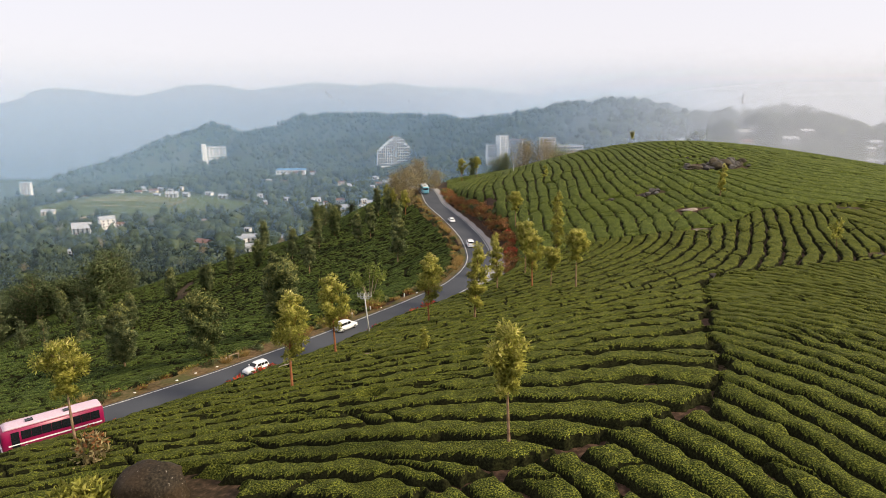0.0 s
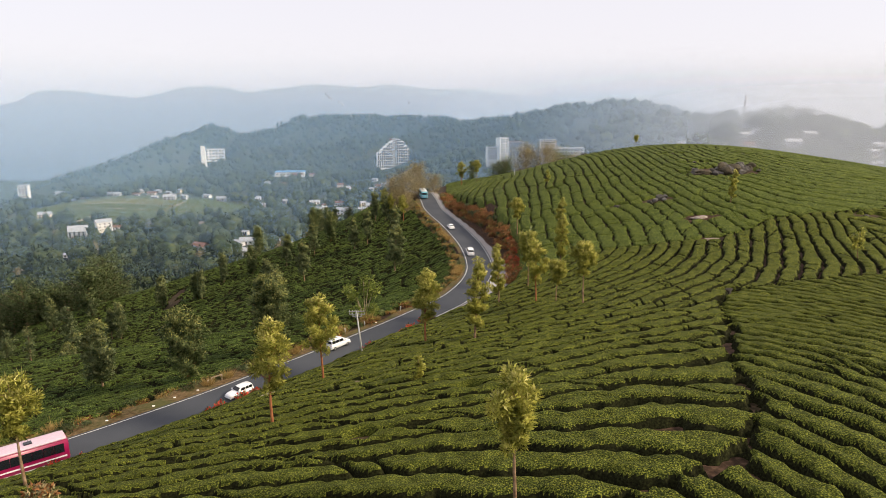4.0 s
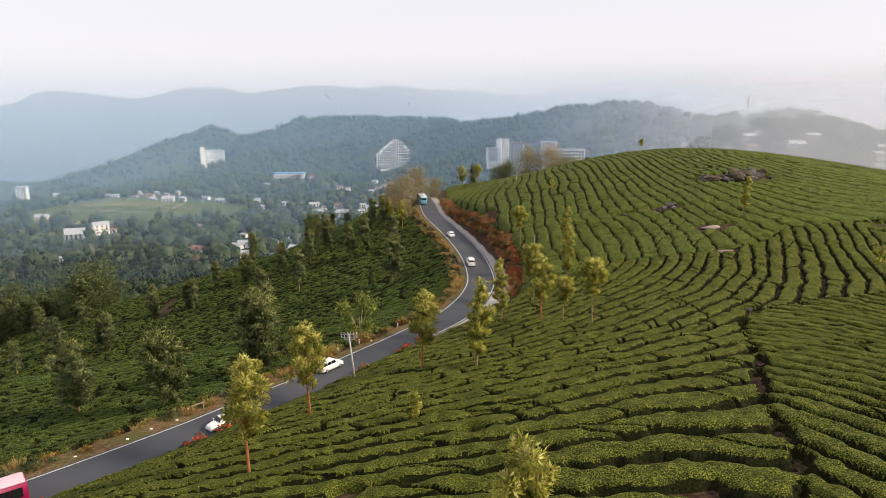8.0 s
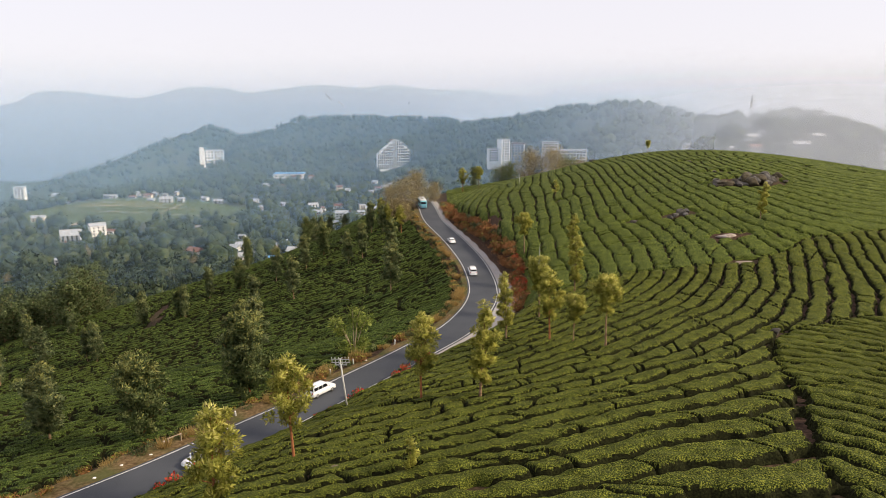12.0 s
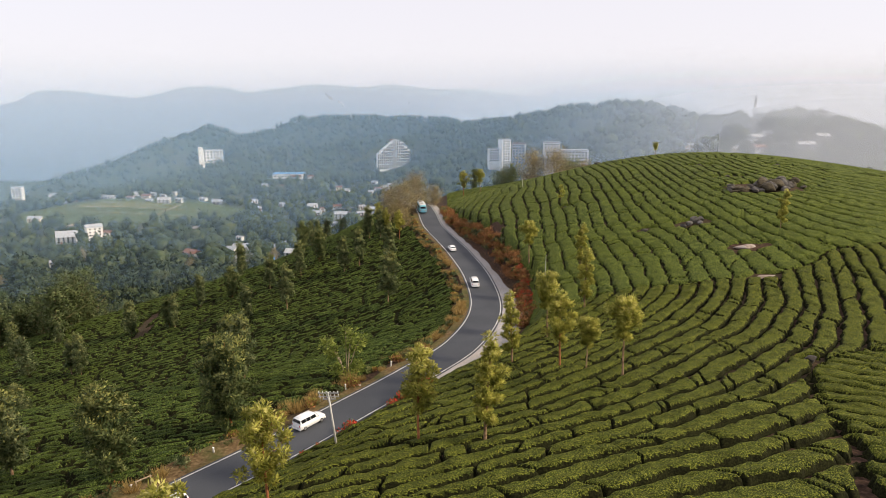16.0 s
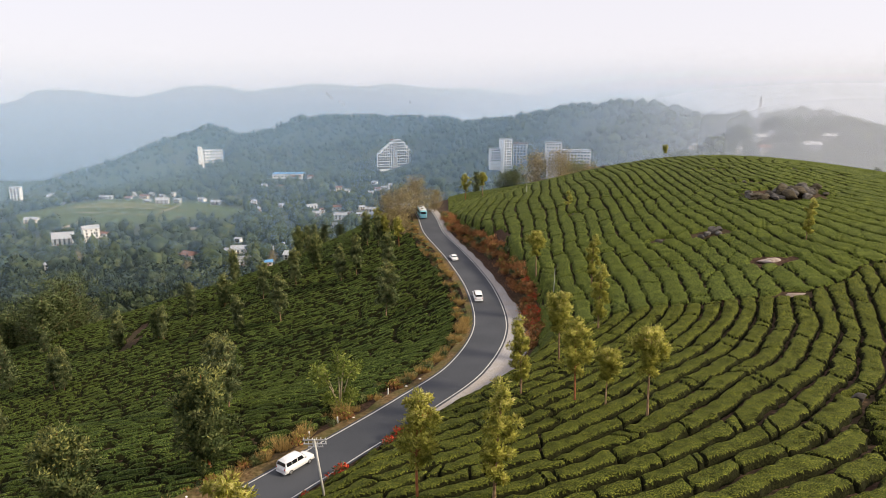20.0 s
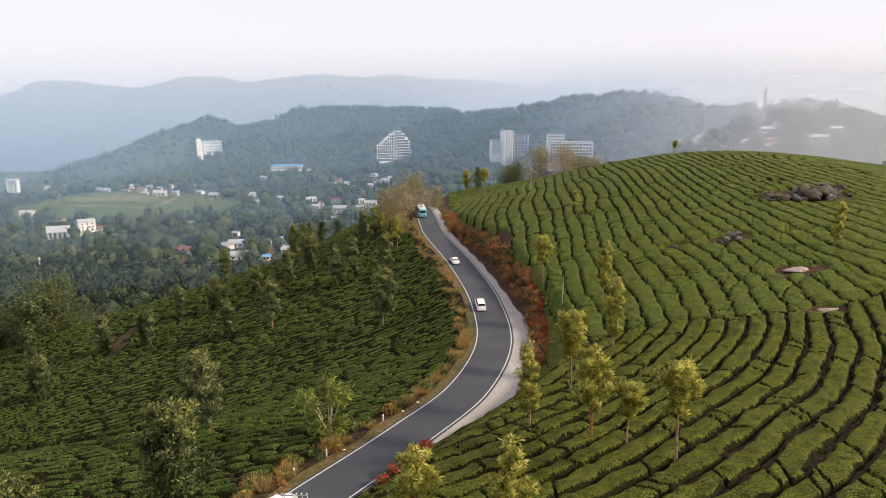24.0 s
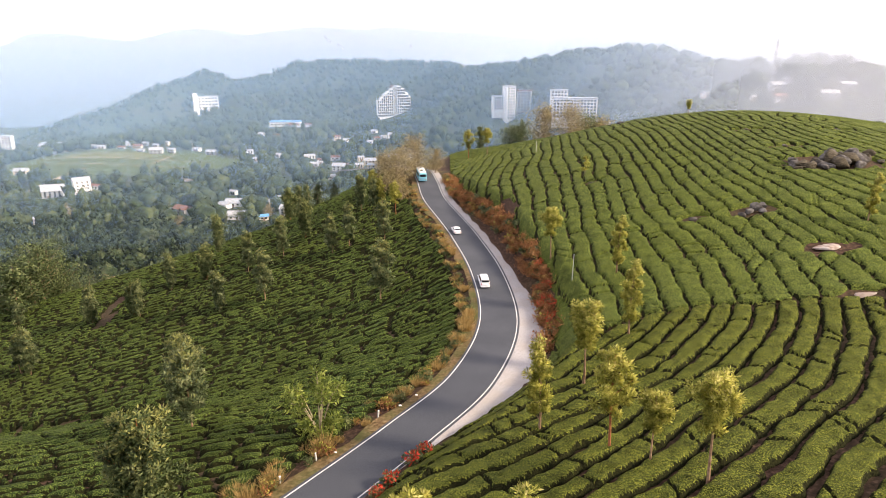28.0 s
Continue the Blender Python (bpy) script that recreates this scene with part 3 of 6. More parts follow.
def make_tree(name, seed, height, width, bare, leaf, bark, label, lean=0.015, clumps=60, per=80, size=0.36, kind="oval", limbs=14, thick=0.16, narrow=0.5, tip=None, split=False, tips=0.45):
    """A tree of the plantation: tapered trunk, upswept limbs, a crown of many small leaves in clumps."""
    rng = np.random.RandomState(seed)
    tip = tip or LEAF_TOP_LIT
    root = new(name)
    tagged(root, label, "tree")
    V, F = [], []
    bend = rng.normal(size=2) * lean * height
    steps = 9

    def spine(t):
        return Vector((bend[0] * t * t + 0.12 * math.sin(5 * t + seed), bend[1] * t * t + 0.12 * math.cos(4 * t + seed), height * 0.94 * t))
    tube(V, F, [spine(i / steps) + Vector((0, 0, -0.6 if i == 0 else 0)) for i in range(steps + 1)],
         [thick * (1.35 if i == 0 else 1) * (1 - 0.82 * i / steps) for i in range(steps + 1)])
    centres, spreads = [], []

    def profile(t):
        u = (t - bare) / (1 - bare)
        if kind == "oval":
            return max(0.12, math.sin(math.pi * min(1, max(0, 0.12 + 0.83 * u))) ** 0.7)
        if kind == "umbrella":
            return max(0.10, min(1, u * 1.6)) * (1 if u < 0.8 else 0.8)
        if kind == "spire":
            return max(0.12, 0.30 + 0.70 * math.sin(math.pi * min(1, 0.25 + 0.75 * u)))
        return 1.0
    for i in range(limbs):
        t = bare + (0.97 - bare) * ((i + rng.rand()) / limbs)
        a = 2.4 * i + rng.rand() * 1.2
        r = width * 0.5 * profile(t) * (0.40 + 0.75 * rng.rand())
        base = spine(max(0.05, t - 0.10))
        end = spine(t) + Vector((math.cos(a) * r, math.sin(a) * r, 0.25 * r))
        mid = (base + end) * 0.5 + Vector((0, 0, -0.10 * r))
        LV, LF = ([], []) if split else (V, F)
        tube(LV, LF, [base, mid, end], [thick * 0.34, thick * 0.22, thick * 0.07], 5)
        if split:
            mesh_object("limb", LV, LF, bark, root)
        m = max(1, round(clumps / limbs))
        for k in range(m):
            q = 0.45 + 0.55 * (k + rng.rand()) / m
            c = base.lerp(end, q) + Vector(rng.normal(size=3) * 0.18 * width * 0.5)
            centres.append(c)
            spreads.append((0.18 + 0.17 * rng.rand()) * width * 0.5 * (0.65 + 0.5 * profile(t)))
    if kind == "oval" and bare < 0.3:
        # the dense heart of the crown round the stem
        for i in range(26):
            t = bare + (0.92 - bare) * (i + 0.5) / 26
            centres.append(spine(t) + Vector(rng.normal(size=3) * 0.09 * width * profile(t)))
            spreads.append(0.20 * width * profile(t))
    centres.append(spine(1.0))
    spreads.append(0.20 * width)
    mesh_object("trunk", V, F, bark, root)
    V2, F2, N2, sunlit = leaves(rng, np.array([tuple(c) for c in centres]), spreads, per, size, narrow=narrow, tips=tips)
    clumped(mesh_object("crown", V2, F2, [leaf, tip], root, slots=sunlit), N2)
    return root


def place(tree, x, y, scale=1.0, turn=None, wide=1.0, label="", sink=0.0):
    z = z_at(x, y) - sink
    m = Matrix.LocRotScale((x, y, z), Euler((0, 0, turn if turn is not None else (x * 7.3 + y * 3.1) % 6.28)), (scale * wide, scale * wide, scale))
    ob = copy_thing(tree, m)
    if label:
        tagged(ob, label)
    return ob


GOLD = "slender silver oak with golden-green leaves and a bare lower trunk"
DARK = "silver oak with a dense dark green oval crown among tea"
proto = {
    "umbrella": make_tree("silver_oak", 1, 11.0, 3.9, 0.58, LEAF_GOLD, BARK, GOLD, kind="umbrella", clumps=40, per=170, size=0.36, narrow=0.34, tip=GOLD_TOP_LIT, limbs=11, split=True),
    "umbrella2": make_tree("silver_oak", 2, 11.3, 3.5, 0.46, LEAF_GOLD, RED_BARK, GOLD, kind="oval", clumps=40, per=170, size=0.36, narrow=0.34, tip=GOLD_TOP_LIT, limbs=12, split=True),
    "column": make_tree("silver_oak", 3, 11.5, 3.0, 0.24, LEAF_GOLD, BARK, "narrow silver oak with tufts of golden leaves down its trunk", kind="spire", clumps=42, per=150, size=0.35, narrow=0.34, tip=GOLD_TOP_LIT, split=True),
    "column2": make_tree("silver_oak", 4, 13.5, 4.4, 0.24, LEAF_OAK, BARK, "narrow silver oak with grey-green leaves down its trunk", kind="spire", clumps=72, per=110, size=0.46, narrow=0.38, split=True, tips=0.7),
    "oak": make_tree("silver_oak", 5, 13.0, 6.2, 0.20, LEAF_DARK, RED_BARK, DARK, kind="oval", clumps=110, per=170, limbs=22, thick=0.22, size=0.42, narrow=0.40, split=True, tips=0.7),
    "oak2": make_tree("silver_oak", 6, 13.0, 5.6, 0.20, LEAF_OAK, BARK, "silver oak with an uneven grey-green crown among tea", kind="oval", clumps=100, per=160, limbs=20, thick=0.2, size=0.42, narrow=0.40, split=True, tips=0.7),
    "sapling": make_tree("sapling", 7, 5.0, 1.8, 0.35, LEAF_GOLD, BARK, "thin young silver oak with a small tuft of leaves", kind="oval", clumps=18, per=24, limbs=7, thick=0.06, size=0.34, split=True),
}
SPOTS = [("umbrella2", -2.0, 91.4, 1.0), ("column", 4.8, 89.5, 1.05), ("umbrella2", 16.1, 112.1, 1.0), ("umbrella", 22.5, 104.3, 0.98), ("umbrella", 19.0, 108.3, 0.72),
         ("column", 10.3, 118.2, 0.98), ("umbrella", 4.8, 43.0, 0.92), ("umbrella2", -13.8, 77.3, 1.0), ("umbrella", -35.3, 56.3, 1.0), ("oak", -39.2, 99.9, 0.95), ("oak2", -57.0, 107.6, 0.95),
         ("column2", -13.0, 182.5, 1.05), ("column2", -43.7, 204.6, 1.05), ("column2", -33.5, 132.9, 1.0), ("oak", -28.1, 109.8, 1.05), ("sapling", -2.3, 70.4, 0.6)]
for k, x, y, s in SPOTS:
    place(proto[k], x, y, s)


# ---------------------------------------------------------------- distance
# houses of the valley: x, y, width, height, turn, roof, storeys
HOUSES = [
    (-753, 1289, 62, 13, 8, "grey", 2), (-715, 1275, 22, 11, -20, "grey", 2), (-648, 1194, 26, 9, 0, "grey", 2), (-512, 825, 22, 9, 15, "grey", 2), (-414, 716, 42, 12, 20, "grey", 3),
    (-386, 728, 24, 24, 40, "grey", 4), (-374, 734, 14, 12, -10, "brown", 2), (-414, 977, 26, 11, 10, "grey", 2), (-395, 985, 14, 12, -10, "grey", 2),
    (-440, 985, 14, 6, 0, "grey", 1), (-342, 995, 20, 8, 0, "grey", 2), (-181, 601, 24, 7, 10, "grey", 1), (-139, 618, 24, 12, -12, "grey", 3), (-158, 600, 12, 6, 20, "blue", 1),
    (-96, 877, 22, 9, 0, "grey", 2), (-108, 859, 14, 8, 20, "grey", 2), (-128, 866, 18, 7, -10, "brown", 1), (-82, 889, 12, 8, 10, "grey", 2), (-70, 900, 16, 7, 0, "grey", 2),
    (-112, 905, 12, 9, 30, "grey", 2), (-60, 870, 12, 7, -20, "grey", 1), (-171, 893, 16, 7, 0, "grey", 1), (-132, 798, 14, 7, 15, "grey", 1), (-264, 952, 14, 7, 0, "grey", 1),
    (-290, 1010, 14, 8, 25, "grey", 2), (-480, 1010, 14, 7, 0, "brown", 1), (-520, 1030, 16, 8, 10, "grey", 2), (-330, 1040, 14, 7, 0, "grey", 1), (-295, 1320, 26, 8, 0, "brown", 1),
    (-270, 1335, 22, 9, 0, "brown", 1), (383, 717, 24, 7, -14, "grey", 1), (356, 771, 22, 7, 10, "grey", 1), (372, 780, 14, 6, -10, "grey", 1), (330, 760, 14, 5, 0, "grey", 1),
    (400, 640, 14, 5, 0, "grey", 1), (440, 660, 18, 8, -12, "grey", 2), (455, 690, 14, 7, 10, "grey", 2), (470, 640, 16, 9, 0, "grey", 2), (430, 610, 14, 6, 20, "brown", 1),
    (-35, 900, 14, 6, 0, "grey", 1), (-20, 560, 30, 4, -6, "grey", 1),
] + [(x, y, 13 + (k * 7) % 9, 7 + (k * 5) % 5, (k * 53) % 70 - 35, ("grey", "grey", "brown", "grey")[k % 4], 1 + k % 2) for k, (x, y) in enumerate((
    (-600, 1040), (-545, 1060), (-465, 1030), (-372, 1020), (-240, 980), (-190, 955), (-150, 930), (-90, 850), (-48, 890), (-620, 1110), (-670, 1230), (-690, 1250), (-205, 640), (-168, 655), (345, 740), (410, 735), (480, 720), (300, 820)))
] + [(x, y, w, 6 + (k * 5) % 6, (k * 37) % 60 - 30, ("grey", "brown", "grey", "grey", "grey")[k % 5], 1 + k % 2) for k, (x, y, w) in enumerate((
    (-181, 1077, 12), (-172, 1088, 15), (-154, 1057, 12), (-140, 1080, 12), (-138, 1111, 14), (-116, 1115, 14), (-104, 1043, 14), (-111, 1007, 12), (-93, 1034, 13), (-82, 1045, 17),
    (-469, 1065, 12), (-489, 1129, 15), (-445, 1047, 11), (-432, 1060, 10), (-499, 1072, 12), (-317, 1171, 14), (-285, 1151, 14), (-251, 1170, 12), (-246, 1218, 20), (-238, 1247, 15),
    (-403, 1070, 13), (-168, 915, 10), (-199, 649, 21), (-218, 707, 10), (-163, 679, 12), (-132, 852, 24), (-233, 613, 22), (-352, 596, 11)))]


def far_forest():
    """Crowns of the woods on the far hills, too many to count: a small core and a shell of leaf sprays each."""
    rng = np.random.RandomState(20)
    bm = bmesh.new()
    bmesh.ops.create_icosphere(bm, subdivisions=1, radius=1)
    sv = np.array([v.co for v in bm.verts])
    sf = np.array([[v.index for v in f.verts] for f in bm.faces])
    bm.free()
    forms = []
    for k in range(24):
        spray = 34 if k < 12 else 130
        core = sv * (1 + 0.14 * np.sin(sv @ (rng.normal(size=(3, 3)) * 2.2) + rng.rand(3) * 6).sum(1)[:, None] / 1.5) * (0.80 if k < 12 else 0.58)
        o = rng.normal(size=(spray, 3))
        o /= np.linalg.norm(o, axis=1)[:, None]
        lump = 0.82 + 0.32 * np.sin(o @ rng.normal(size=3) * 3 + k)[:, None]
        t = np.cross(o, rng.normal(size=(spray, 3)))
        t /= np.linalg.norm(t, axis=1)[:, None]
        d = o * 0.40 + t * 0.6 + (0, 0, 0.12)
        s2 = np.cross(d, o)
        p = o * lump * 0.82
        L = (0.34 + 0.24 * rng.rand(spray, 1)) * (0.76 if spray < 60 else 0.86)
        a = np.stack([p - s2 * L * 0.5, p + s2 * L * 0.5, p + d * L], 1).reshape(-1, 3)
        tri = np.arange(3 * spray).reshape(-1, 3)
        turned = (np.cross(a[tri[:, 1]] - a[tri[:, 0]], a[tri[:, 2]] - a[tri[:, 0]]) * o).sum(1) < 0
        tri[turned] = tri[turned][:, ::-1]
        forms.append((np.vstack([core, a]), np.vstack([sf, tri + len(sv)]), np.vstack([sv, np.repeat(o, 3, 0)])))
    n_all = 11500
    b = rng.uniform(-0.80, 0.80, n_all)
    y = 300 + 1900 * rng.rand(n_all) ** 0.8
    x = b * y
    z, d = ground(x, y)
    # the close wood at the foot of the plantation
    n_all += 700
    x, y = np.concatenate([x, rng.uniform(-400, -150, 700)]), np.concatenate([y, rng.uniform(385, 640, 700)])
    # and the scrub round the houses on the hill to the east
    n_wood = n_all
    n_all += 420
    x, y = np.concatenate([x, rng.uniform(300, 560, 420)]), np.concatenate([y, rng.uniform(560, 780, 420)])
    z = ground(x, y)[0]
    VV, FF, NN, n = [], [], [], 0
    for i in range(n_all):
        if any(math.hypot(x[i] - a, y[i] - b) < w * 0.5 + 3 for a, b, w, *_ in HOUSES) or (i < n_wood and not far_wood(x[i], y[i])):
            continue
        h = rng.uniform(10, 22) * (1.3 if i % 9 == 0 else 1) * (0.9 if y[i] < 560 else 1)
        r = h * rng.uniform(0.36, 0.58)
        if i % 5 == 0 and x[i] < 150:
            h, r = h * 1.25, r * 0.55
        if x[i] > 220 and 560 < y[i] < 1000:
            r = r * 1.15
        if i >= n_wood:
            h, r = h * 0.42, r * 0.5
        c, s = math.cos(i), math.sin(i)
        fv, ff, fn = forms[i % 12 + (12 if y[i] < 560 else 0)]
        f = fv * (r, r, h * 0.45)
        f = np.stack([f[:, 0] * c - f[:, 1] * s, f[:, 0] * s + f[:, 1] * c, f[:, 2]], 1) + (x[i], y[i], z[i] + h * 0.40)
        VV.append(f)
        FF.append(ff + n)
        NN.append(np.stack([fn[:, 0] * c - fn[:, 1] * s, fn[:, 0] * s + fn[:, 1] * c, fn[:, 2]], 1))
        n += len(fv)
    tagged(clumped(mesh_object("far_woods", np.concatenate(VV), np.concatenate(FF), FOREST), np.concatenate(NN)), "hazy dark green woods on the far hills", "woods", kind="stuff")


def far_wood(x, y):
    if y < 385 and x > -380:
        return False
    if y < 430 and (x > -130 or (x > -172 and y < 318)):
        return False
    if math.hypot((x + 435) / 165, (y - 905) / 115) < 1 or math.hypot((x - 425) / 40, (y - 690) / 22) < 1:
        return False
    if any(math.hypot((x - a) / r, (y - b) / q) < 1 for a, b, r, q in ((-119, 1560, 55, 60), (-594, 1680, 45, 45), (105, 1070, 45, 40), (166, 880, 40, 40), (-314, 1320, 45, 40), (-300, 1265, 50, 50), (-843, 1285, 25, 30))):
        return False
    # the view of the houses stays open
    if any(abs(x - a * y / b) < w * 0.36 + 2 and b - 45 < y < b + 10 for a, b, w, *_ in HOUSES):
        return False
    return N_A(x / 60, y / 60) > (-0.45 if y > 800 else -0.6)


far_forest()


# glowing colours that paint the haze: by height, and brighter towards the east
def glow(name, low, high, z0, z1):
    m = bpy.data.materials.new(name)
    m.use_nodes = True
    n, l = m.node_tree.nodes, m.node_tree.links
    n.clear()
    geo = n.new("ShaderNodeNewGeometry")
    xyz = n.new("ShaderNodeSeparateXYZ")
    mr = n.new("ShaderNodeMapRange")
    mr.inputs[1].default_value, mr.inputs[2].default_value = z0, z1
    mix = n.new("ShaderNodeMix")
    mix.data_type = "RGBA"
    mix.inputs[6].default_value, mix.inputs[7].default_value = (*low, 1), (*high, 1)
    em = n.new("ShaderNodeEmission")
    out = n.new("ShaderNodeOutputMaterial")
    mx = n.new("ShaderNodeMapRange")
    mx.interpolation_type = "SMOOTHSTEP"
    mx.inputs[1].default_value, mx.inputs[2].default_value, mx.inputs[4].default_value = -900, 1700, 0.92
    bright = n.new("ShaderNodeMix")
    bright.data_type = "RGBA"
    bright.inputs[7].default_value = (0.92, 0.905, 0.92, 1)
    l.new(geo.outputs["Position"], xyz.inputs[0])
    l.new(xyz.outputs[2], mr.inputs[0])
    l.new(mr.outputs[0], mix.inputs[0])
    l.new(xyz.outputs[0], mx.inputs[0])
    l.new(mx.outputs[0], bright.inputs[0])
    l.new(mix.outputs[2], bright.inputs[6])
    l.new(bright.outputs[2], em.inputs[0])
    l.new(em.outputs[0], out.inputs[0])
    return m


def mountains(name, y, heights, mat, label, seed):
    """A far range: a ridge line with a slope towards the valley, its haze painted in the glowing colour."""
    p = spline(heights, 24)
    V, F = [], []
    for i, (b, h) in enumerate(p):
        h = h + 8 * float(N_A(b * 60 + seed, 0.5)) + 6 * float(N_B(b * 190 + seed, 0.5))
        V += [(b * y, y, h), (b * (y - 300), y - 300, -1300)]
    for i in range(len(p) - 1):
        F.append((2 * i, 2 * i + 1, 2 * i + 3, 2 * i + 2))
    tagged(mesh_object(name, V, F, mat), label, "mountains", kind="structure")


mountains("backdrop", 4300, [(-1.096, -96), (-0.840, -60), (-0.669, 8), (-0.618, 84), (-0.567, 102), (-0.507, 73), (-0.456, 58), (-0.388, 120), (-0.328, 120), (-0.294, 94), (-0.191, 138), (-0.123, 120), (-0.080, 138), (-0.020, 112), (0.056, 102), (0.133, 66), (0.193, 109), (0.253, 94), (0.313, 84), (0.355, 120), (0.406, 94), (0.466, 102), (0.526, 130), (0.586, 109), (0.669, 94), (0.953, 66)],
          glow("painted_haze_range", (0.23, 0.27, 0.32), (0.635, 0.645, 0.685), -500, 150), "pale blue mountain range dissolving in painted haze", 3)


def veil(y, cover, low, high):
    """A sheet that stands in for thin valley haze: it lets most light through and scatters the rest."""
    m = bpy.data.materials.new("haze")
    m.use_nodes = True
    n, l = m.node_tree.nodes, m.node_tree.links
    n.clear()
    geo = n.new("ShaderNodeNewGeometry")
    xyz = n.new("ShaderNodeSeparateXYZ")
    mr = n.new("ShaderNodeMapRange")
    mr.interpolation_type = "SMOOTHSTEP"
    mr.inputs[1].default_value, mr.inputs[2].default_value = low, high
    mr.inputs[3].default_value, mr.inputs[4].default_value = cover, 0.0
    # denser and paler to the east, painting the brighter haze towards the sun
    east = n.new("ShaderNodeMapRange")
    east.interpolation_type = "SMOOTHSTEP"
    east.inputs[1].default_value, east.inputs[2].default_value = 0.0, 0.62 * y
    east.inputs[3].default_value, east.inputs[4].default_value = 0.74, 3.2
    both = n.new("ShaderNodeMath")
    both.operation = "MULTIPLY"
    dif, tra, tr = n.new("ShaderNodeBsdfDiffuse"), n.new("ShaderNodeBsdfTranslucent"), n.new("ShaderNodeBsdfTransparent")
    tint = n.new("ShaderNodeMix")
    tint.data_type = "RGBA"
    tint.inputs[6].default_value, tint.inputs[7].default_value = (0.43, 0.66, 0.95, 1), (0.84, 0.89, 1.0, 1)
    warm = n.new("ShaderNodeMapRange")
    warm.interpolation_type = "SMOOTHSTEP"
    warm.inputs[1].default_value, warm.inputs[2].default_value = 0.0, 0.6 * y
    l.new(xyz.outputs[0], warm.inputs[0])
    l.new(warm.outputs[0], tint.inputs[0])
    for s in (dif, tra):
        l.new(tint.outputs[2], s.inputs[0])
    half, mix = n.new("ShaderNodeMixShader"), n.new("ShaderNodeMixShader")
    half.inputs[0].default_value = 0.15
    out = n.new("ShaderNodeOutputMaterial")
    l.new(geo.outputs["Position"], xyz.inputs[0])
    l.new(xyz.outputs[2], mr.inputs[0])
    l.new(xyz.outputs[0], east.inputs[0])
    l.new(mr.outputs[0], both.inputs[0])
    l.new(east.outputs[0], both.inputs[1])
    l.new(both.outputs[0], mix.inputs[0])
    l.new(dif.outputs[0], half.inputs[1])
    l.new(tra.outputs[0], half.inputs[2])
    l.new(tr.outputs[0], mix.inputs[1])
    l.new(half.outputs[0], mix.inputs[2])
    l.new(mix.outputs[0], out.inputs[0])
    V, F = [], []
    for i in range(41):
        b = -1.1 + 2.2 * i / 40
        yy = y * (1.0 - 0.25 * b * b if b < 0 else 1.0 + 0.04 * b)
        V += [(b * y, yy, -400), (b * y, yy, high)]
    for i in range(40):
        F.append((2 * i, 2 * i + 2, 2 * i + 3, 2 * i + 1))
    tagged(mesh_object("haze", V, F, m), "pale blue sheet standing in for thin valley haze", "haze", kind="structure")


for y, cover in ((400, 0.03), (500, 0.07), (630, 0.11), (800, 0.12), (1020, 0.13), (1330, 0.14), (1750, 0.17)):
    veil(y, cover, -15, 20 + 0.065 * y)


# ---------------------------------------------------------------- more trees of the plantation
MORE = [("umbrella", 16.7, 126.7, 1.05), ("column", 25.0, 137.8, 0.98), ("column", 28.4, 158.1, 0.9), ("umbrella", 19.8, 171.5, 0.95), ("sapling", 33.0, 208.1, 1.1),
        ("column", 70.0, 161.0, 0.75), ("oak2", -104, 176, 0.9), ("column2", -105, 201, 0.95), ("oak2", -152, 246, 1.1),
        ("umbrella2", -15.9, 63.4, 1.0), ("oak2", -40.1, 147.5, 1.05), ("column2", -25.6, 223.9, 1.1), ("column2", -15.5, 217.7, 1.0), ("column2", -29.9, 221.5, 1.05),
        ("oak", -41.5, 242.7, 1.0), ("column2", -45.8, 232.3, 1.1), ("oak", -56, 284, 1.0), ("column2", -54.8, 228.2, 1.1), ("oak2", -72.3, 255, 1.05),
        ("oak", -68.6, 232.7, 0.85), ("oak2", -79.2, 232.9, 0.9), ("oak2", -55.8, 206.2, 0.9), ("oak2", -81.7, 217.4, 0.88), ("oak2", -97.4, 221.8, 0.95),
        ("oak2", -101, 199, 1.0), ("column2", -25.2, 248.3, 1.08), ("column2", -21.1, 245.5, 0.95), ("umbrella2", -13.7, 233.2, 0.9), ("oak", -84, 219, 0.8),
        ("column2", -71, 241, 0.8), 
        ("umbrella2", 9, 303, 1.0), ("umbrella", 16, 300, 0.95), ("umbrella", 78, 268, 0.5), ("sapling", 76.8, 122.5, 1.3)]
proto["oak_mid"] = make_tree("silver_oak", 15, 12.5, 6.4, 0.18, LEAF_DARK, RED_BARK, DARK, kind="oval", clumps=70, per=80, limbs=18, thick=0.22, size=0.5, narrow=0.45, split=True, tips=0.450)
proto["oak2_mid"] = make_tree("silver_oak", 16, 12.5, 5.6, 0.18, LEAF_OAK, BARK, "silver oak with an uneven grey-green crown among tea", kind="oval", clumps=64, per=80, limbs=18, thick=0.2, size=0.5, narrow=0.45, split=True, tips=0.450)
for k, x, y, s in MORE:
    place(proto[k + "_mid" if y > 190 and k in ("oak", "oak2") else k], x, y, s * (0.86 if k == "column2" and y > 190 else 1), wide=0.85 if x < -20 and y > 190 else 1)


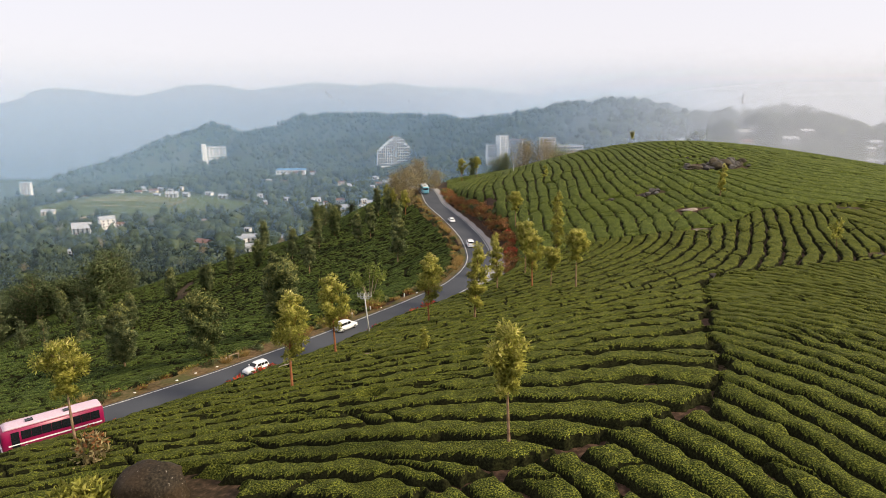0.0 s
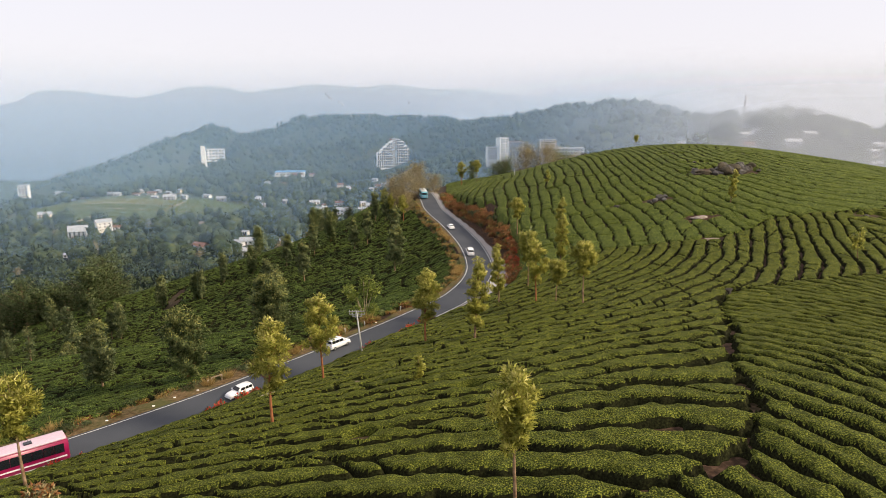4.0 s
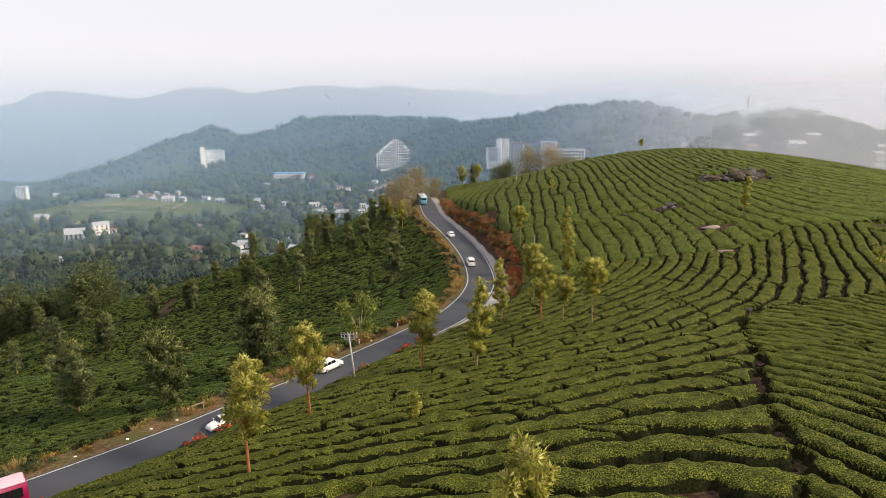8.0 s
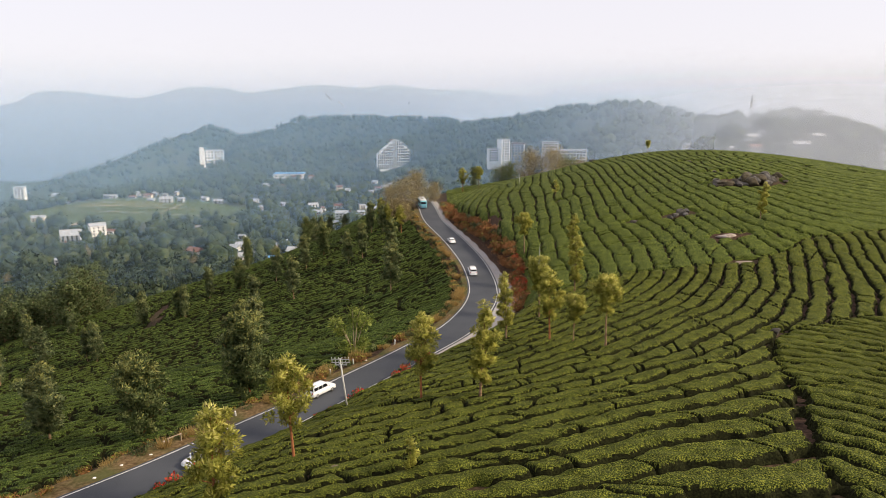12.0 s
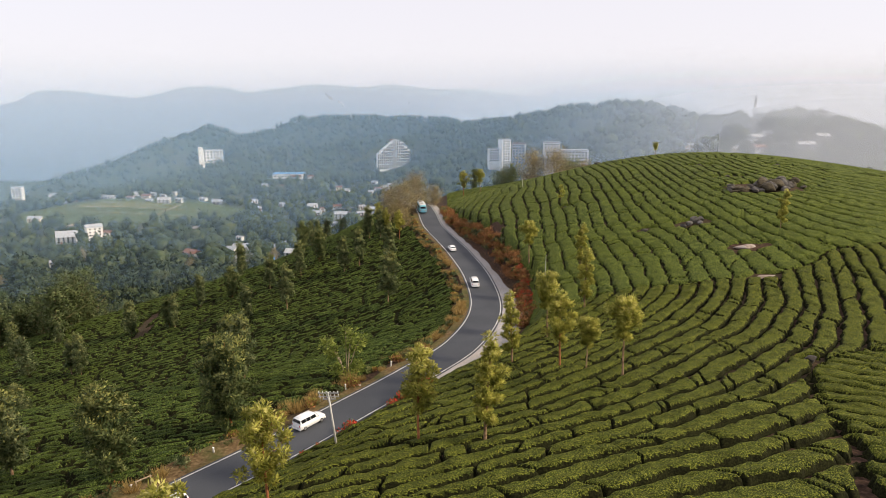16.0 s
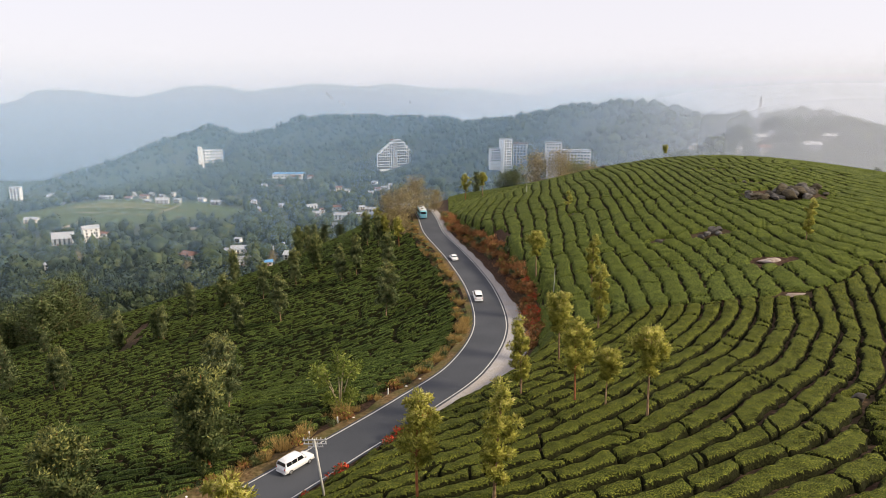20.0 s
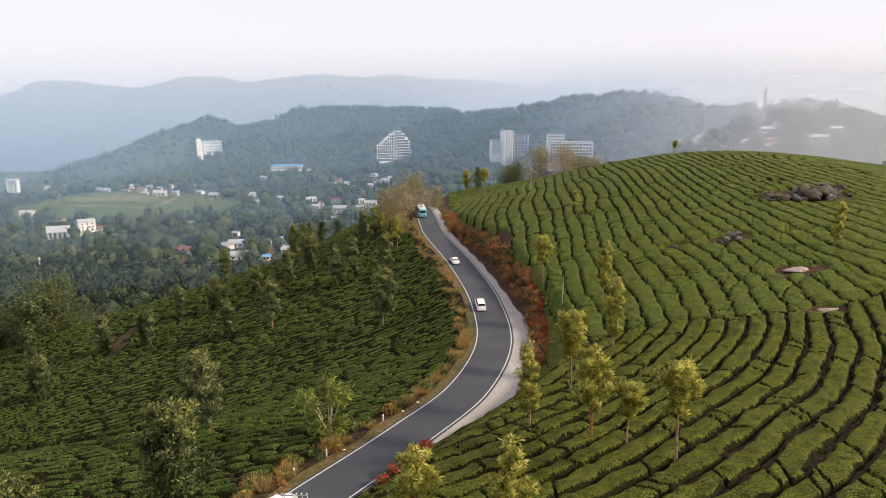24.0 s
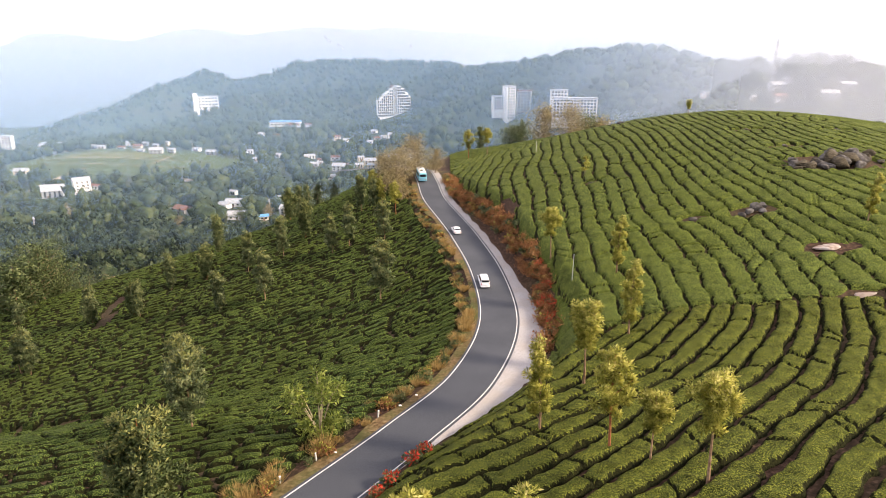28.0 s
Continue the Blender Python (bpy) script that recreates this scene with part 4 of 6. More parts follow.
def make_bent_tree(name, seed, label):
    """Several arching bare stems with feathery leaf sprays at their tips."""
    rng = np.random.RandomState(seed)
    root = tagged(new(name), label, "tree")
    centres, spreads = [], []
    for i in range(7):
        V, F = [], []
        a = i * 0.9 + rng.rand()
        r = 2.0 + 3.0 * rng.rand()
        h = 6.0 + 4.5 * rng.rand()
        pts = [Vector((0, 0, -0.4)), Vector((math.cos(a) * r * 0.25, math.sin(a) * r * 0.25, h * 0.4)),
               Vector((math.cos(a) * r * 0.6, math.sin(a) * r * 0.6, h * 0.8)), Vector((math.cos(a) * r, math.sin(a) * r, h))]
        tube(V, F, pts, [0.10, 0.08, 0.06, 0.03], 6)
        mesh_object("stem", V, F, BARK_PALE, root)
        for q in (0.55, 0.7, 0.85, 1.0):
            centres.append(tuple(pts[1].lerp(pts[3], q)))
            spreads.append(0.55 + 0.35 * q)
    for i in range(14):
        a = rng.rand() * 6.28
        centres.append((math.cos(a) * 1.7, math.sin(a) * 1.7, 0.8 + 2.6 * rng.rand()))
        spreads.append(1.0)
    V2, F2, N2, sunlit = leaves(rng, np.array(centres), spreads, 56, 0.55, droop=0.3, narrow=0.4)
    clumped(mesh_object("crown", V2, F2, LEAF_GREEN, root), N2)
    return root


LEAF_GREEN = material("fresh_green_leaves", [(0.06, 0.085, 0.015), (0.17, 0.21, 0.04), (0.36, 0.39, 0.10)], scale=0.9, rough=0.5, translucent=0.4, vary=0.3, island=True)
BARK_PALE = material("pale_bark", [(0.22, 0.17, 0.11), (0.42, 0.35, 0.25)], scale=3, rough=0.85, bump=0.3, bump_scale=9)
proto["palm_like"] = make_bent_tree("shrubby_tree", 31, "shrubby tree with arching pale stems and feathery green leaves")
place(proto["palm_like"], -14.7, 125.3, 1.0)
proto["brown"] = make_tree("roadside_tree", 41, 13.0, 12.0, 0.12, LEAF_BROWN, BARK_PALE, "broad half-bare tree with pale brown leaves leaning over the road",
                           kind="oval", clumps=150, per=26, limbs=38, thick=0.34, size=0.5, narrow=0.36, tip=LEAF_BROWN, split=True)
place(proto["brown"], -14.5, 254, 1.05, 0.4)
place(proto["brown"], -19, 262, 0.95, 2.0)
place(proto["brown"], -3, 270, 0.62, 5.5)
place(proto["umbrella2"], -22, 254, 0.95, 1.0)
place(proto["column"], -18.5, 245, 0.85, 2.5)
place(proto["brown"], -9.5, 264, 1.0, 2.8)
place(proto["brown"], -12.5, 243, 0.5, 4.0, label="small half-bare tree with pale brown leaves beside the road")
proto["round"] = make_tree("spreading_tree", 43, 15.0, 15.0, 0.15, LEAF_OAK, BARK, "broad spreading tree with yellow-green leaves behind the tea hill", kind="oval", clumps=150, per=34, limbs=30, thick=0.3, size=0.6, split=True)
place(proto["brown"], 44, 345, 1.5, 1.0, label="broad half-bare tree with pale brown leaves behind the tea hill")
place(proto["round"], 64, 352, 1.3, 2.0)
place(proto["brown"], 70, 348, 1.25, 4.0, label="half-bare tree with pale brown leaves behind the tea hill")
place(proto["brown"], 55, 342, 1.45, 3.0, label="half-bare tree with pale brown leaves behind the tea hill")
place(proto["round"], 30, 350, 0.85, 0.3)


def valley_trees():
    """Single trees on the valley side below the plantation."""
    rng = np.random.RandomState(77)
    spots = []
    while len(spots) < 256:
        b, y = rng.uniform(-0.80, 0.10), rng.uniform(175, 620)
        x = b * y
        if len(spots) > 200:
            x, y = rng.uniform(-330, -135), rng.uniform(270, 440)
        elif len(spots) > 110:
            x, y = rng.uniform(-200, -40), rng.uniform(285, 440)
        d = float(road_near(np.array([x]), np.array([y]))[0][0])
        if -150 < x < -72 and 262 < y < 336:
            continue
        if y < 330 and not (x < -118 - 0.12 * (y - 200) or (y > 285 and x < -35)):
            continue
        if any(math.hypot(x - a, y - c) < 5.5 for a, c in spots) or math.hypot((x + 420) / 190, (y - 900) / 150) < 1:
            continue
        spots.append((x, y))
    far = {
        "oak2": make_tree("valley_tree", 61, 12.5, 5.4, 0.12, LEAF_OAK, BARK, "grey-green tree on the valley side", clumps=44, per=34, limbs=14, size=0.62, thick=0.2, tip=LEAF_OAK),
        "oak": make_tree("valley_tree", 62, 12.5, 6.0, 0.12, LEAF_DARK, BARK, "dense dark green tree on the valley side", clumps=48, per=36, limbs=14, size=0.62, thick=0.2, tip=LEAF_OAK),
        "column2": make_tree("valley_tree", 63, 12.0, 3.6, 0.15, LEAF_OAK, BARK, "narrow grey-green tree on the valley side", kind="spire", clumps=36, per=32, limbs=12, size=0.55, thick=0.18),
        "round": make_tree("valley_tree", 64, 14.0, 13.0, 0.12, LEAF_DARK, BARK, "broad dark green tree on the valley side", clumps=80, per=40, limbs=24, size=0.58, thick=0.3, tip=LEAF_OAK),
        "brown": make_tree("valley_tree", 65, 12.0, 10.0, 0.12, LEAF_BROWN, BARK_PALE, "broad half-bare brownish tree on the valley side", clumps=70, per=26, limbs=22, size=0.7, thick=0.28, tip=LEAF_BROWN),
    }
    kinds = ["oak2", "column2", "round", "oak", "column2", "brown", "oak2"]
    for i, (x, y) in enumerate(spots):
        k = kinds[i % 7] if i <= 200 or x > -150 else ("round", "oak", "round", "brown", "round", "oak2", "round")[i % 7]
        if k == "brown" and y < 320:
            k = "oak2"
        s = rng.uniform(0.7, 1.1) * ((1.15 if x < -150 else 0.72) if k in ("round", "brown") else 1)
        ob = place(far[k], x, y, s, rng.rand() * 6.28, wide=1.1 if k in ("oak", "oak2") else 1)
        tagged(ob, group="trees in the valley")
    # the tall close wood at the foot of the lower slope, placed and enlarged to fit the camera's view
    tall = []
    while len(tall) < 40:
        b, y = rng.uniform(-0.82, -0.545), rng.uniform(256, 350)
        x = b * (y - 14)
        if any(math.hypot(x - a, y - c) < 8.5 for a, c in tall):
            continue
        tall.append((x, y))
        k = ("round", "oak", "round", "oak2", "round", "oak")[len(tall) % 6]
        ob = place(far[k], x, y, rng.uniform(1.25, 1.6) * (1.2 if y > 300 else 1.0), rng.rand() * 6.28, wide=0.95 if k in ("round", "brown") else 1.35)
        tagged(ob, group="trees in the valley")
    proto.update({"far_" + k: v for k, v in far.items()})


valley_trees()


# ---------------------------------------------------------------- shrubs, flowers and grass beside the road
def make_shrub(name, seed, r, h, mats, label, category, clumps=16, per=24, size=0.30, stems=5):
    rng = np.random.RandomState(seed)
    root = tagged(new(name), label, category)
    c, s = [], []
    V, F = [], []
    for i in range(clumps):
        a, q = rng.rand() * 6.28, math.sqrt(rng.rand())
        z = h * (0.25 + 0.6 * rng.rand() * (1 - 0.5 * q))
        c.append((math.cos(a) * r * 0.75 * q, math.sin(a) * r * 0.75 * q, z))
        s.append(0.38 * r * (0.7 + 0.6 * rng.rand()))
    for i in range(stems):
        p = c[i]
        tube(V, F, [(0, 0, -0.3), (p[0] * 0.5, p[1] * 0.5, p[2] * 0.6), p], [0.05, 0.035, 0.015], 5)
    mesh_object("stem", V, F, BARK, root)
    V2, F2, N2, sunlit = leaves(rng, np.array(c), s, per, size)
    clumped(mesh_object("foliage", V2, F2, mats[0], root), N2)
    if len(mats) > 1:
        top = np.array(sorted(c, key=lambda p: -p[2])[:max(5, clumps // 2)]) + (0, 0, 0.12)
        V3, F3, N3, sunlit = leaves(rng, top, [0.30 * r] * len(top), per // 2, size * 1.1, narrow=0.6)
        clumped(mesh_object("blossom", V3, F3, mats[1], root), N3)
    return root


def make_tuft(name, seed, r, h, label):
    rng = np.random.RandomState(seed)
    root = tagged(new(name), label, "grass")
    n = 240
    a, q = rng.rand(n) * 6.28, np.sqrt(rng.rand(n)) * r * 0.5
    p = np.stack([np.cos(a) * q, np.sin(a) * q, np.zeros(n)], 1)
    lean = rng.normal(size=(n, 3)) * 0.22 + p * 0.9 / r
    lean[:, 2] = 1
    L = h * (0.6 + 0.5 * rng.rand(n, 1))
    side = np.cross(lean, rng.normal(size=(n, 3)))
    side = side / np.linalg.norm(side, axis=1)[:, None] * 0.035
    V = np.stack([p - side, p + side, p + lean * L * 0.6 + side * 0.8, p + lean * L], 1).reshape(-1, 3)
    mesh_object("blade_clump", V, np.arange(4 * n).reshape(-1, 4), GRASS_DRY, root, smooth_faces=False)
    return root


proto["rust"] = make_shrub("shrub", 51, 1.5, 1.8, [LEAF_RUST], "rust-brown shrub on the bank above the road", "shrub")
proto["rust2"] = make_shrub("shrub", 52, 1.2, 1.4, [LEAF_RUST, LEAF_GOLD], "rust-brown shrub with yellowing tips on the road bank", "shrub")
proto["red"] = make_shrub("flowering_shrub", 53, 1.2, 1.7, [LEAF_OAK, LEAF_RED], "poinsettia shrub with bright red bracts beside the road", "flowering shrub", size=0.34)
proto["redorange"] = make_shrub("flowering_shrub", 54, 1.4, 1.9, [LEAF_RUST, LEAF_RED], "orange-red flowering shrub on the bank above the road", "flowering shrub")
proto["green"] = make_shrub("shrub", 55, 1.3, 1.6, [LEAF_DARK], "dark green shrub on the verge beside the road", "shrub")
proto["olive"] = make_shrub("shrub", 56, 1.2, 1.3, [LEAF_OAK], "olive green shrub on the dry verge", "shrub")
proto["tuft"] = make_tuft("grass_tuft", 57, 1.4, 1.6, "tuft of tall dry golden grass on the verge")
proto["broad"] = make_shrub("shrub", 58, 2.6, 3.0, [LEAF_GOLD], "broad-leaved yellow-green shrub beside the boulder", "shrub", clumps=30, per=90, size=0.52)
proto["orange"] = make_shrub("shrub", 59, 1.1, 3.4, [LEAF_BROWN, LEAF_RUST], "tall thin shrub with orange-brown leaves", "shrub", clumps=18, per=26)


def beside(k, along, off, scale=1.0, turn=0.0):
    """A roadside plant at a distance along the road's y and off its middle."""
    i = int(np.argmin(np.abs(ROAD[:, 1] - along)))
    n = Vector((TANGENT[i, 1], -TANGENT[i, 0]))
    x, y = ROAD[i, 0] + n.x * off, ROAD[i, 1] + n.y * off
    return place(proto[k], x, y, scale, turn, sink=0.05)


rng = np.random.RandomState(9)
for i in range(170):
    y = 148 + 110 * i / 169 + rng.uniform(-1, 1)
    k = ("rust", "rust2", "rust", "rust", "olive")[i % 5]
    beside(k, y, 7.2 + 2.6 * rng.rand() - 1.6 * float(smooth(185, 250, y)), rng.uniform(0.9, 1.45), rng.rand() * 6)
for i, y in enumerate((154, 156.5, 159, 161, 163, 165, 167, 170, 173)):
    beside("redorange", y, 7.8 + 0.7 * (i % 3), 1.05, i)
for y, o, s in ((122.5, 4.2, 1.0), (120.6, 4.3, 1.1), (117.6, 4.6, 1.1), (115.8, 4.8, 0.9), (109.2, 4.6, 1.0), (107.6, 4.8, 0.75), (104.6, 4.4, 0.6), (102.6, 4.6, 0.65),
                (91.4, 4.4, 1.0), (89.6, 4.5, 1.1), (87.6, 4.4, 1.0), (86.0, 4.6, 0.85), (75.5, 4.3, 0.7), (73.4, 4.6, 0.9), (66, 4.6, 0.9), (60, 4.6, 0.8)):
    beside("red", y, o, s, y)
for i in range(250):
    y = 40 + 215 * i / 249 + rng.uniform(-1, 1)
    if y < 128:
        k = ("green", "olive", "rust2", "tuft", "green", "rust2", "tuft")[i % 7]
        beside(k, y, -5.2 - 3.4 * rng.rand(), rng.uniform(0.5, 1.1), rng.rand() * 6)
    else:
        k = ("tuft", "olive", "green", "tuft", "olive", "rust2")[i % 6]
        beside(k, y, -5.0 - 1.8 * rng.rand(), rng.uniform(0.5, 0.95), rng.rand() * 6)
for y, o, s in ((118.5, -6.4, 1.2), (117.4, -6.0, 1.0), (112.0, -6.0, 1.0), (109.5, -6.4, 1.1), (107, -6.2, 0.9), (152, -5.0, 1.1), (155, -5.2, 1.1), (158, -5.0, 1.0), (147, -5.0, 0.9)):
    beside("tuft", y, o, s, y)
place(proto["broad"], -26.6, 42.2, 1.0, 0.5)
place(proto["orange"], -30.3, 50.3, 1.35, 0.5)
place(proto["sapling"], -2.3, 70.4, 0.75, 1.0)


# ---------------------------------------------------------------- rocks
def make_rock(name, seed, size, label, mat=None, sub=3, cut=(0.50, 0.85)):
    rng = np.random.RandomState(seed)
    bm = bmesh.new()
    bmesh.ops.create_icosphere(bm, subdivisions=sub, radius=1)
    planes = [(Vector(rng.normal(size=3)).normalized(), rng.uniform(*cut)) for _ in range(12)]
    for v in bm.verts:
        for n, k in planes:
            o = v.co.dot(n) - k
            if o > 0:
                v.co -= n * o * 0.85
        v.co += v.co.normalized() * (0.10 * noise.noise(v.co * 2.3 + Vector((seed, 0, 0))) + 0.04 * noise.noise(v.co * 6))
        v.co = Vector((v.co.x * size[0] / 2, v.co.y * size[1] / 2, v.co.z * size[2] / 2))
    me = bpy.data.meshes.new(name)
    for f in bm.faces:
        f.smooth = True
    bm.to_mesh(me)
    bm.free()
    me.materials.append(mat or ROCK)
    return tagged(new(name, me), label, "rock")


def set_rock(seed, x, y, size, up=0.25, label="grey weathered boulder among the tea", turn=0.0, cut=(0.45, 0.85)):
    ob = make_rock("boulder", seed, size, label, cut=cut)
    ob.matrix_basis = pose(x, y, z_at(x, y) + size[2] * up, 0, 0, turn)
    return ob


ROCK_PALE = material("pale_rock", [(0.16, 0.12, 0.10), (0.34, 0.28, 0.25), (0.48, 0.42, 0.38)], scale=0.9, rough=0.9, bump=0.6, bump_scale=3, coarse=0.5, coarse_scale=0.5, coarse_col=(0.12, 0.09, 0.07))
ROCK_DARK = material("dark_rock", [(0.025, 0.019, 0.012), (0.045, 0.037, 0.023), (0.075, 0.062, 0.04), (0.11, 0.09, 0.065), (0.45, 0.42, 0.36)], scale=4.0, hi=0.82, rough=0.8, bump=0.7, bump_scale=4)
ROCK_MOSSY = material("mossy_rock", [(0.008, 0.006, 0.004), (0.017, 0.013, 0.008), (0.030, 0.023, 0.014), (0.050, 0.037, 0.024), (0.60, 0.58, 0.52)], scale=5.5, hi=0.80, rough=0.7, bump=0.9, bump_scale=7,
                      coarse=0.5, coarse_scale=0.4, coarse_col=(0.06, 0.038, 0.02))
big = make_rock("boulder", 5, (5.6, 4.6, 4.6), "large dark rounded boulder with pale specks at the plantation edge", ROCK_MOSSY, 4, (0.80, 0.97))
big.matrix_basis = pose(-21.8, 43.0, z_at(-21.8, 43.0) + 0.9)
set_rock(11, 45.1, 104.1, (2.2, 1.6, 1.3), 0.35, "small grey boulder beside the footpath")
def set_slab(seed, x, y, size, turn, up, label):
    ob = make_rock("rock_slab", seed, size, label, ROCK_PALE)
    ob.matrix_basis = pose(x, y, z_at(x, y) + up, 0, -4, turn)


set_slab(12, 60.0, 154.0, (6.0, 2.8, 1.0), 12, 0.15, "flat pale rock slab bared among the tea")
set_slab(13, 56.8, 139.2, (4.2, 1.8, 0.8), 5, 0.1, "flat pale rock slab beside the footpath")
set_slab(14, -18.8, 74.1, (3.6, 1.6, 0.8), 25, 0.55, "flat pale rock slab among the tea")
set_slab(15, -9.1, 73.6, (2.2, 1.4, 0.8), 25, 0.5, "small pale rock slab among the tea")
for i, (x, y, s) in enumerate(((56.4, 171.4, 2.2), (54.8, 170.4, 1.7), (58.0, 172.0, 1.6), (53.2, 169.8, 1.2), (56.8, 169.8, 1.4))):
    set_rock(20 + i, x, y, (s * 1.3, s, s * 0.8), 0.3, turn=i * 40)
for i in range(52):
    u, v = rng.uniform(-1, 1), rng.normal() * 0.45
    x, y = 81 + 10.5 * u, 191.5 + 5.0 * v * (1 - 0.5 * abs(u)) + 2.2 * u
    s = rng.uniform(1.3, 3.6) * (1.15 - 0.5 * abs(u))
    ob = set_rock(40 + i, x, y, (s * 1.6, s * 1.2, s * rng.uniform(0.8, 1.3)), 0.2, "dark grey broken rock in the outcrop on the tea hill", i * 50, (0.35, 0.75))
    if i % 3 == 0:
        ob.data.materials[0] = ROCK_DARK
for i, (x, y, s) in enumerate(((45.4, 172, 1.2), (78.5, 227.5, 1.5), (78, 206, 1.5), (103, 229, 1.5), (60.6, 281, 2.4), (33.8, 203, 1.0), (96, 150, 1.2), (84, 120, 0.9))):
    set_rock(80 + i, x, y, (s * 1.7, s, s * 0.7), 0.25, turn=i * 33)


# ---------------------------------------------------------------- shapes for made things
WHITE_PAINT = plain("white_car_paint", (0.75, 0.76, 0.78), 0.25)
MAROON = plain("maroon_bus_paint", (0.26, 0.006, 0.065), 0.35)
PINK_ROOF = plain("pale_pink_roof", (0.62, 0.45, 0.52), 0.5)
SKY_PAINT = plain("pale_blue_bus_paint", (0.20, 0.52, 0.66), 0.35)
RED_PAINT = plain("red_paint", (0.50, 0.03, 0.03), 0.35)
GLASS_DARK = plain("dark_glass", (0.012, 0.014, 0.018), 0.08)
RUBBER = plain("tyre_rubber", (0.02, 0.02, 0.021), 0.85)
STEEL = plain("dull_steel", (0.45, 0.45, 0.46), 0.4, 0.8)
LAMP_CLEAR = plain("lamp_glass", (0.80, 0.80, 0.76), 0.15)
LAMP_RED = plain("red_lamp", (0.45, 0.02, 0.02), 0.2)
PLASTER = material("white_plaster", [(0.78, 0.75, 0.72), (0.90, 0.87, 0.84)], scale=0.6, rough=0.85, coarse=0.25, coarse_scale=0.12, coarse_col=(0.5, 0.48, 0.45))
CREAM = material("cream_plaster", [(0.55, 0.47, 0.36), (0.72, 0.64, 0.52)], scale=0.6, rough=0.85)
WHITEWASH = plain("fresh_whitewash", (0.88, 0.87, 0.86), 0.8)
PLASTER_GREY = material("grey_plaster", [(0.36, 0.36, 0.36), (0.50, 0.50, 0.50)], scale=0.6, rough=0.85)
ROOF_GREY = material("grey_sheet_roof", [(0.30, 0.31, 0.33), (0.45, 0.46, 0.48)], scale=0.8, rough=0.7)
ROOF_BROWN = material("tiled_roof", [(0.16, 0.08, 0.06), (0.26, 0.14, 0.10)], scale=1.0, rough=0.8)
ROOF_BLUE = material("blue_sheet_roof", [(0.10, 0.26, 0.50), (0.16, 0.36, 0.62)], scale=0.8, rough=0.6)
CONCRETE = material("pole_concrete", [(0.42, 0.41, 0.39), (0.60, 0.59, 0.56)], scale=4, rough=0.85)
GALVANISED = plain("galvanised_steel", (0.40, 0.40, 0.42), 0.5, 0.5)
CERAMIC = plain("white_insulator", (0.78, 0.78, 0.76), 0.25)
WOOD_POST = material("weathered_wood", [(0.24, 0.18, 0.12), (0.42, 0.33, 0.24)], scale=6, rough=0.9)
FIELD = material("field_green", [(0.055, 0.075, 0.022), (0.085, 0.105, 0.032)], scale=0.08, rough=0.9, coarse=0.6, coarse_scale=0.02, coarse_col=(0.07, 0.10, 0.03))
FIELD_DRY = material("cut_tea_plot", [(0.10, 0.11, 0.04), (0.15, 0.15, 0.06)], scale=0.1, rough=0.9)
EARTH = material("pale_track", [(0.30, 0.22, 0.14), (0.42, 0.33, 0.24)], scale=0.3, rough=0.95)


def box(bm, x0, x1, y0, y1, z0, z1, bevel=0.0):
    r = bmesh.ops.create_cube(bm, size=1, matrix=Matrix.LocRotScale(((x0 + x1) / 2, (y0 + y1) / 2, (z0 + z1) / 2), None, (x1 - x0, y1 - y0, z1 - z0)))
    if bevel:
        es = list({e for v in r["verts"] for e in v.link_edges})
        bmesh.ops.bevel(bm, geom=es, offset=bevel, segments=2, affect="EDGES", profile=0.6)
    return bm


def rod(bm, a, b, r, sides=8, r2=None):
    a, b = Vector(a), Vector(b)
    d = b - a
    m = Matrix.Translation((a + b) / 2) @ d.to_track_quat("Z", "Y").to_matrix().to_4x4()
    bmesh.ops.create_cone(bm, cap_ends=True, segments=sides, radius1=r, radius2=r if r2 is None else r2, depth=d.length, matrix=m)
    return bm


def loft(bm, sections):
    """Joins rings of as many points each, and closes both ends."""
    rings = [[bm.verts.new(p) for p in s] for s in sections]
    n = len(rings[0])
    for a, b in zip(rings, rings[1:]):
        for i in range(n):
            bm.faces.new((a[i], a[(i + 1) % n], b[(i + 1) % n], b[i]))
    bm.faces.new(rings[0][::-1])
    bm.faces.new(rings[-1])
    bmesh.ops.recalc_face_normals(bm, faces=bm.faces)
    return bm


def ring(x, half, z0, z1, r=0.15, top=None):
    """A rounded upright ring across the way of travel; top: half width at the top."""
    t = half if top is None else top
    return [(x, -half + r, z0), (x, half - r, z0), (x, half, z0 + r), (x, t, z1 - r), (x, t - r, z1 - 0.25 * r), (x, (t - r) * 0.4, z1),
            (x, -(t - r) * 0.4, z1), (x, -t + r, z1 - 0.25 * r), (x, -t, z1 - r), (x, -half, z0 + r)]


def wheel(parent, x, y, r, w):
    bm = bmesh.new()
    bmesh.ops.create_cone(bm, cap_ends=True, segments=20, radius1=r, radius2=r, depth=w, matrix=Matrix.Translation((x, y, r)) @ Matrix.Rotation(math.pi / 2, 4, "X"))
    bmesh.ops.bevel(bm, geom=[e for e in bm.edges if abs(e.verts[0].co.y - e.verts[1].co.y) < 1e-4], offset=0.04, segments=2, affect="EDGES")
    t = part("wheel", bm, RUBBER, parent, smooth_faces=False)
    bm = bmesh.new()
    s = 1 if y > 0 else -1
    bmesh.ops.create_cone(bm, cap_ends=True, segments=16, radius1=r * 0.62, radius2=r * 0.5, depth=0.05, matrix=Matrix.Translation((x, y + s * (w / 2 + 0.005), r)) @ Matrix.Rotation(-s * math.pi / 2, 4, "X"))
    part("rim", bm, STEEL, t, "dull steel rim")


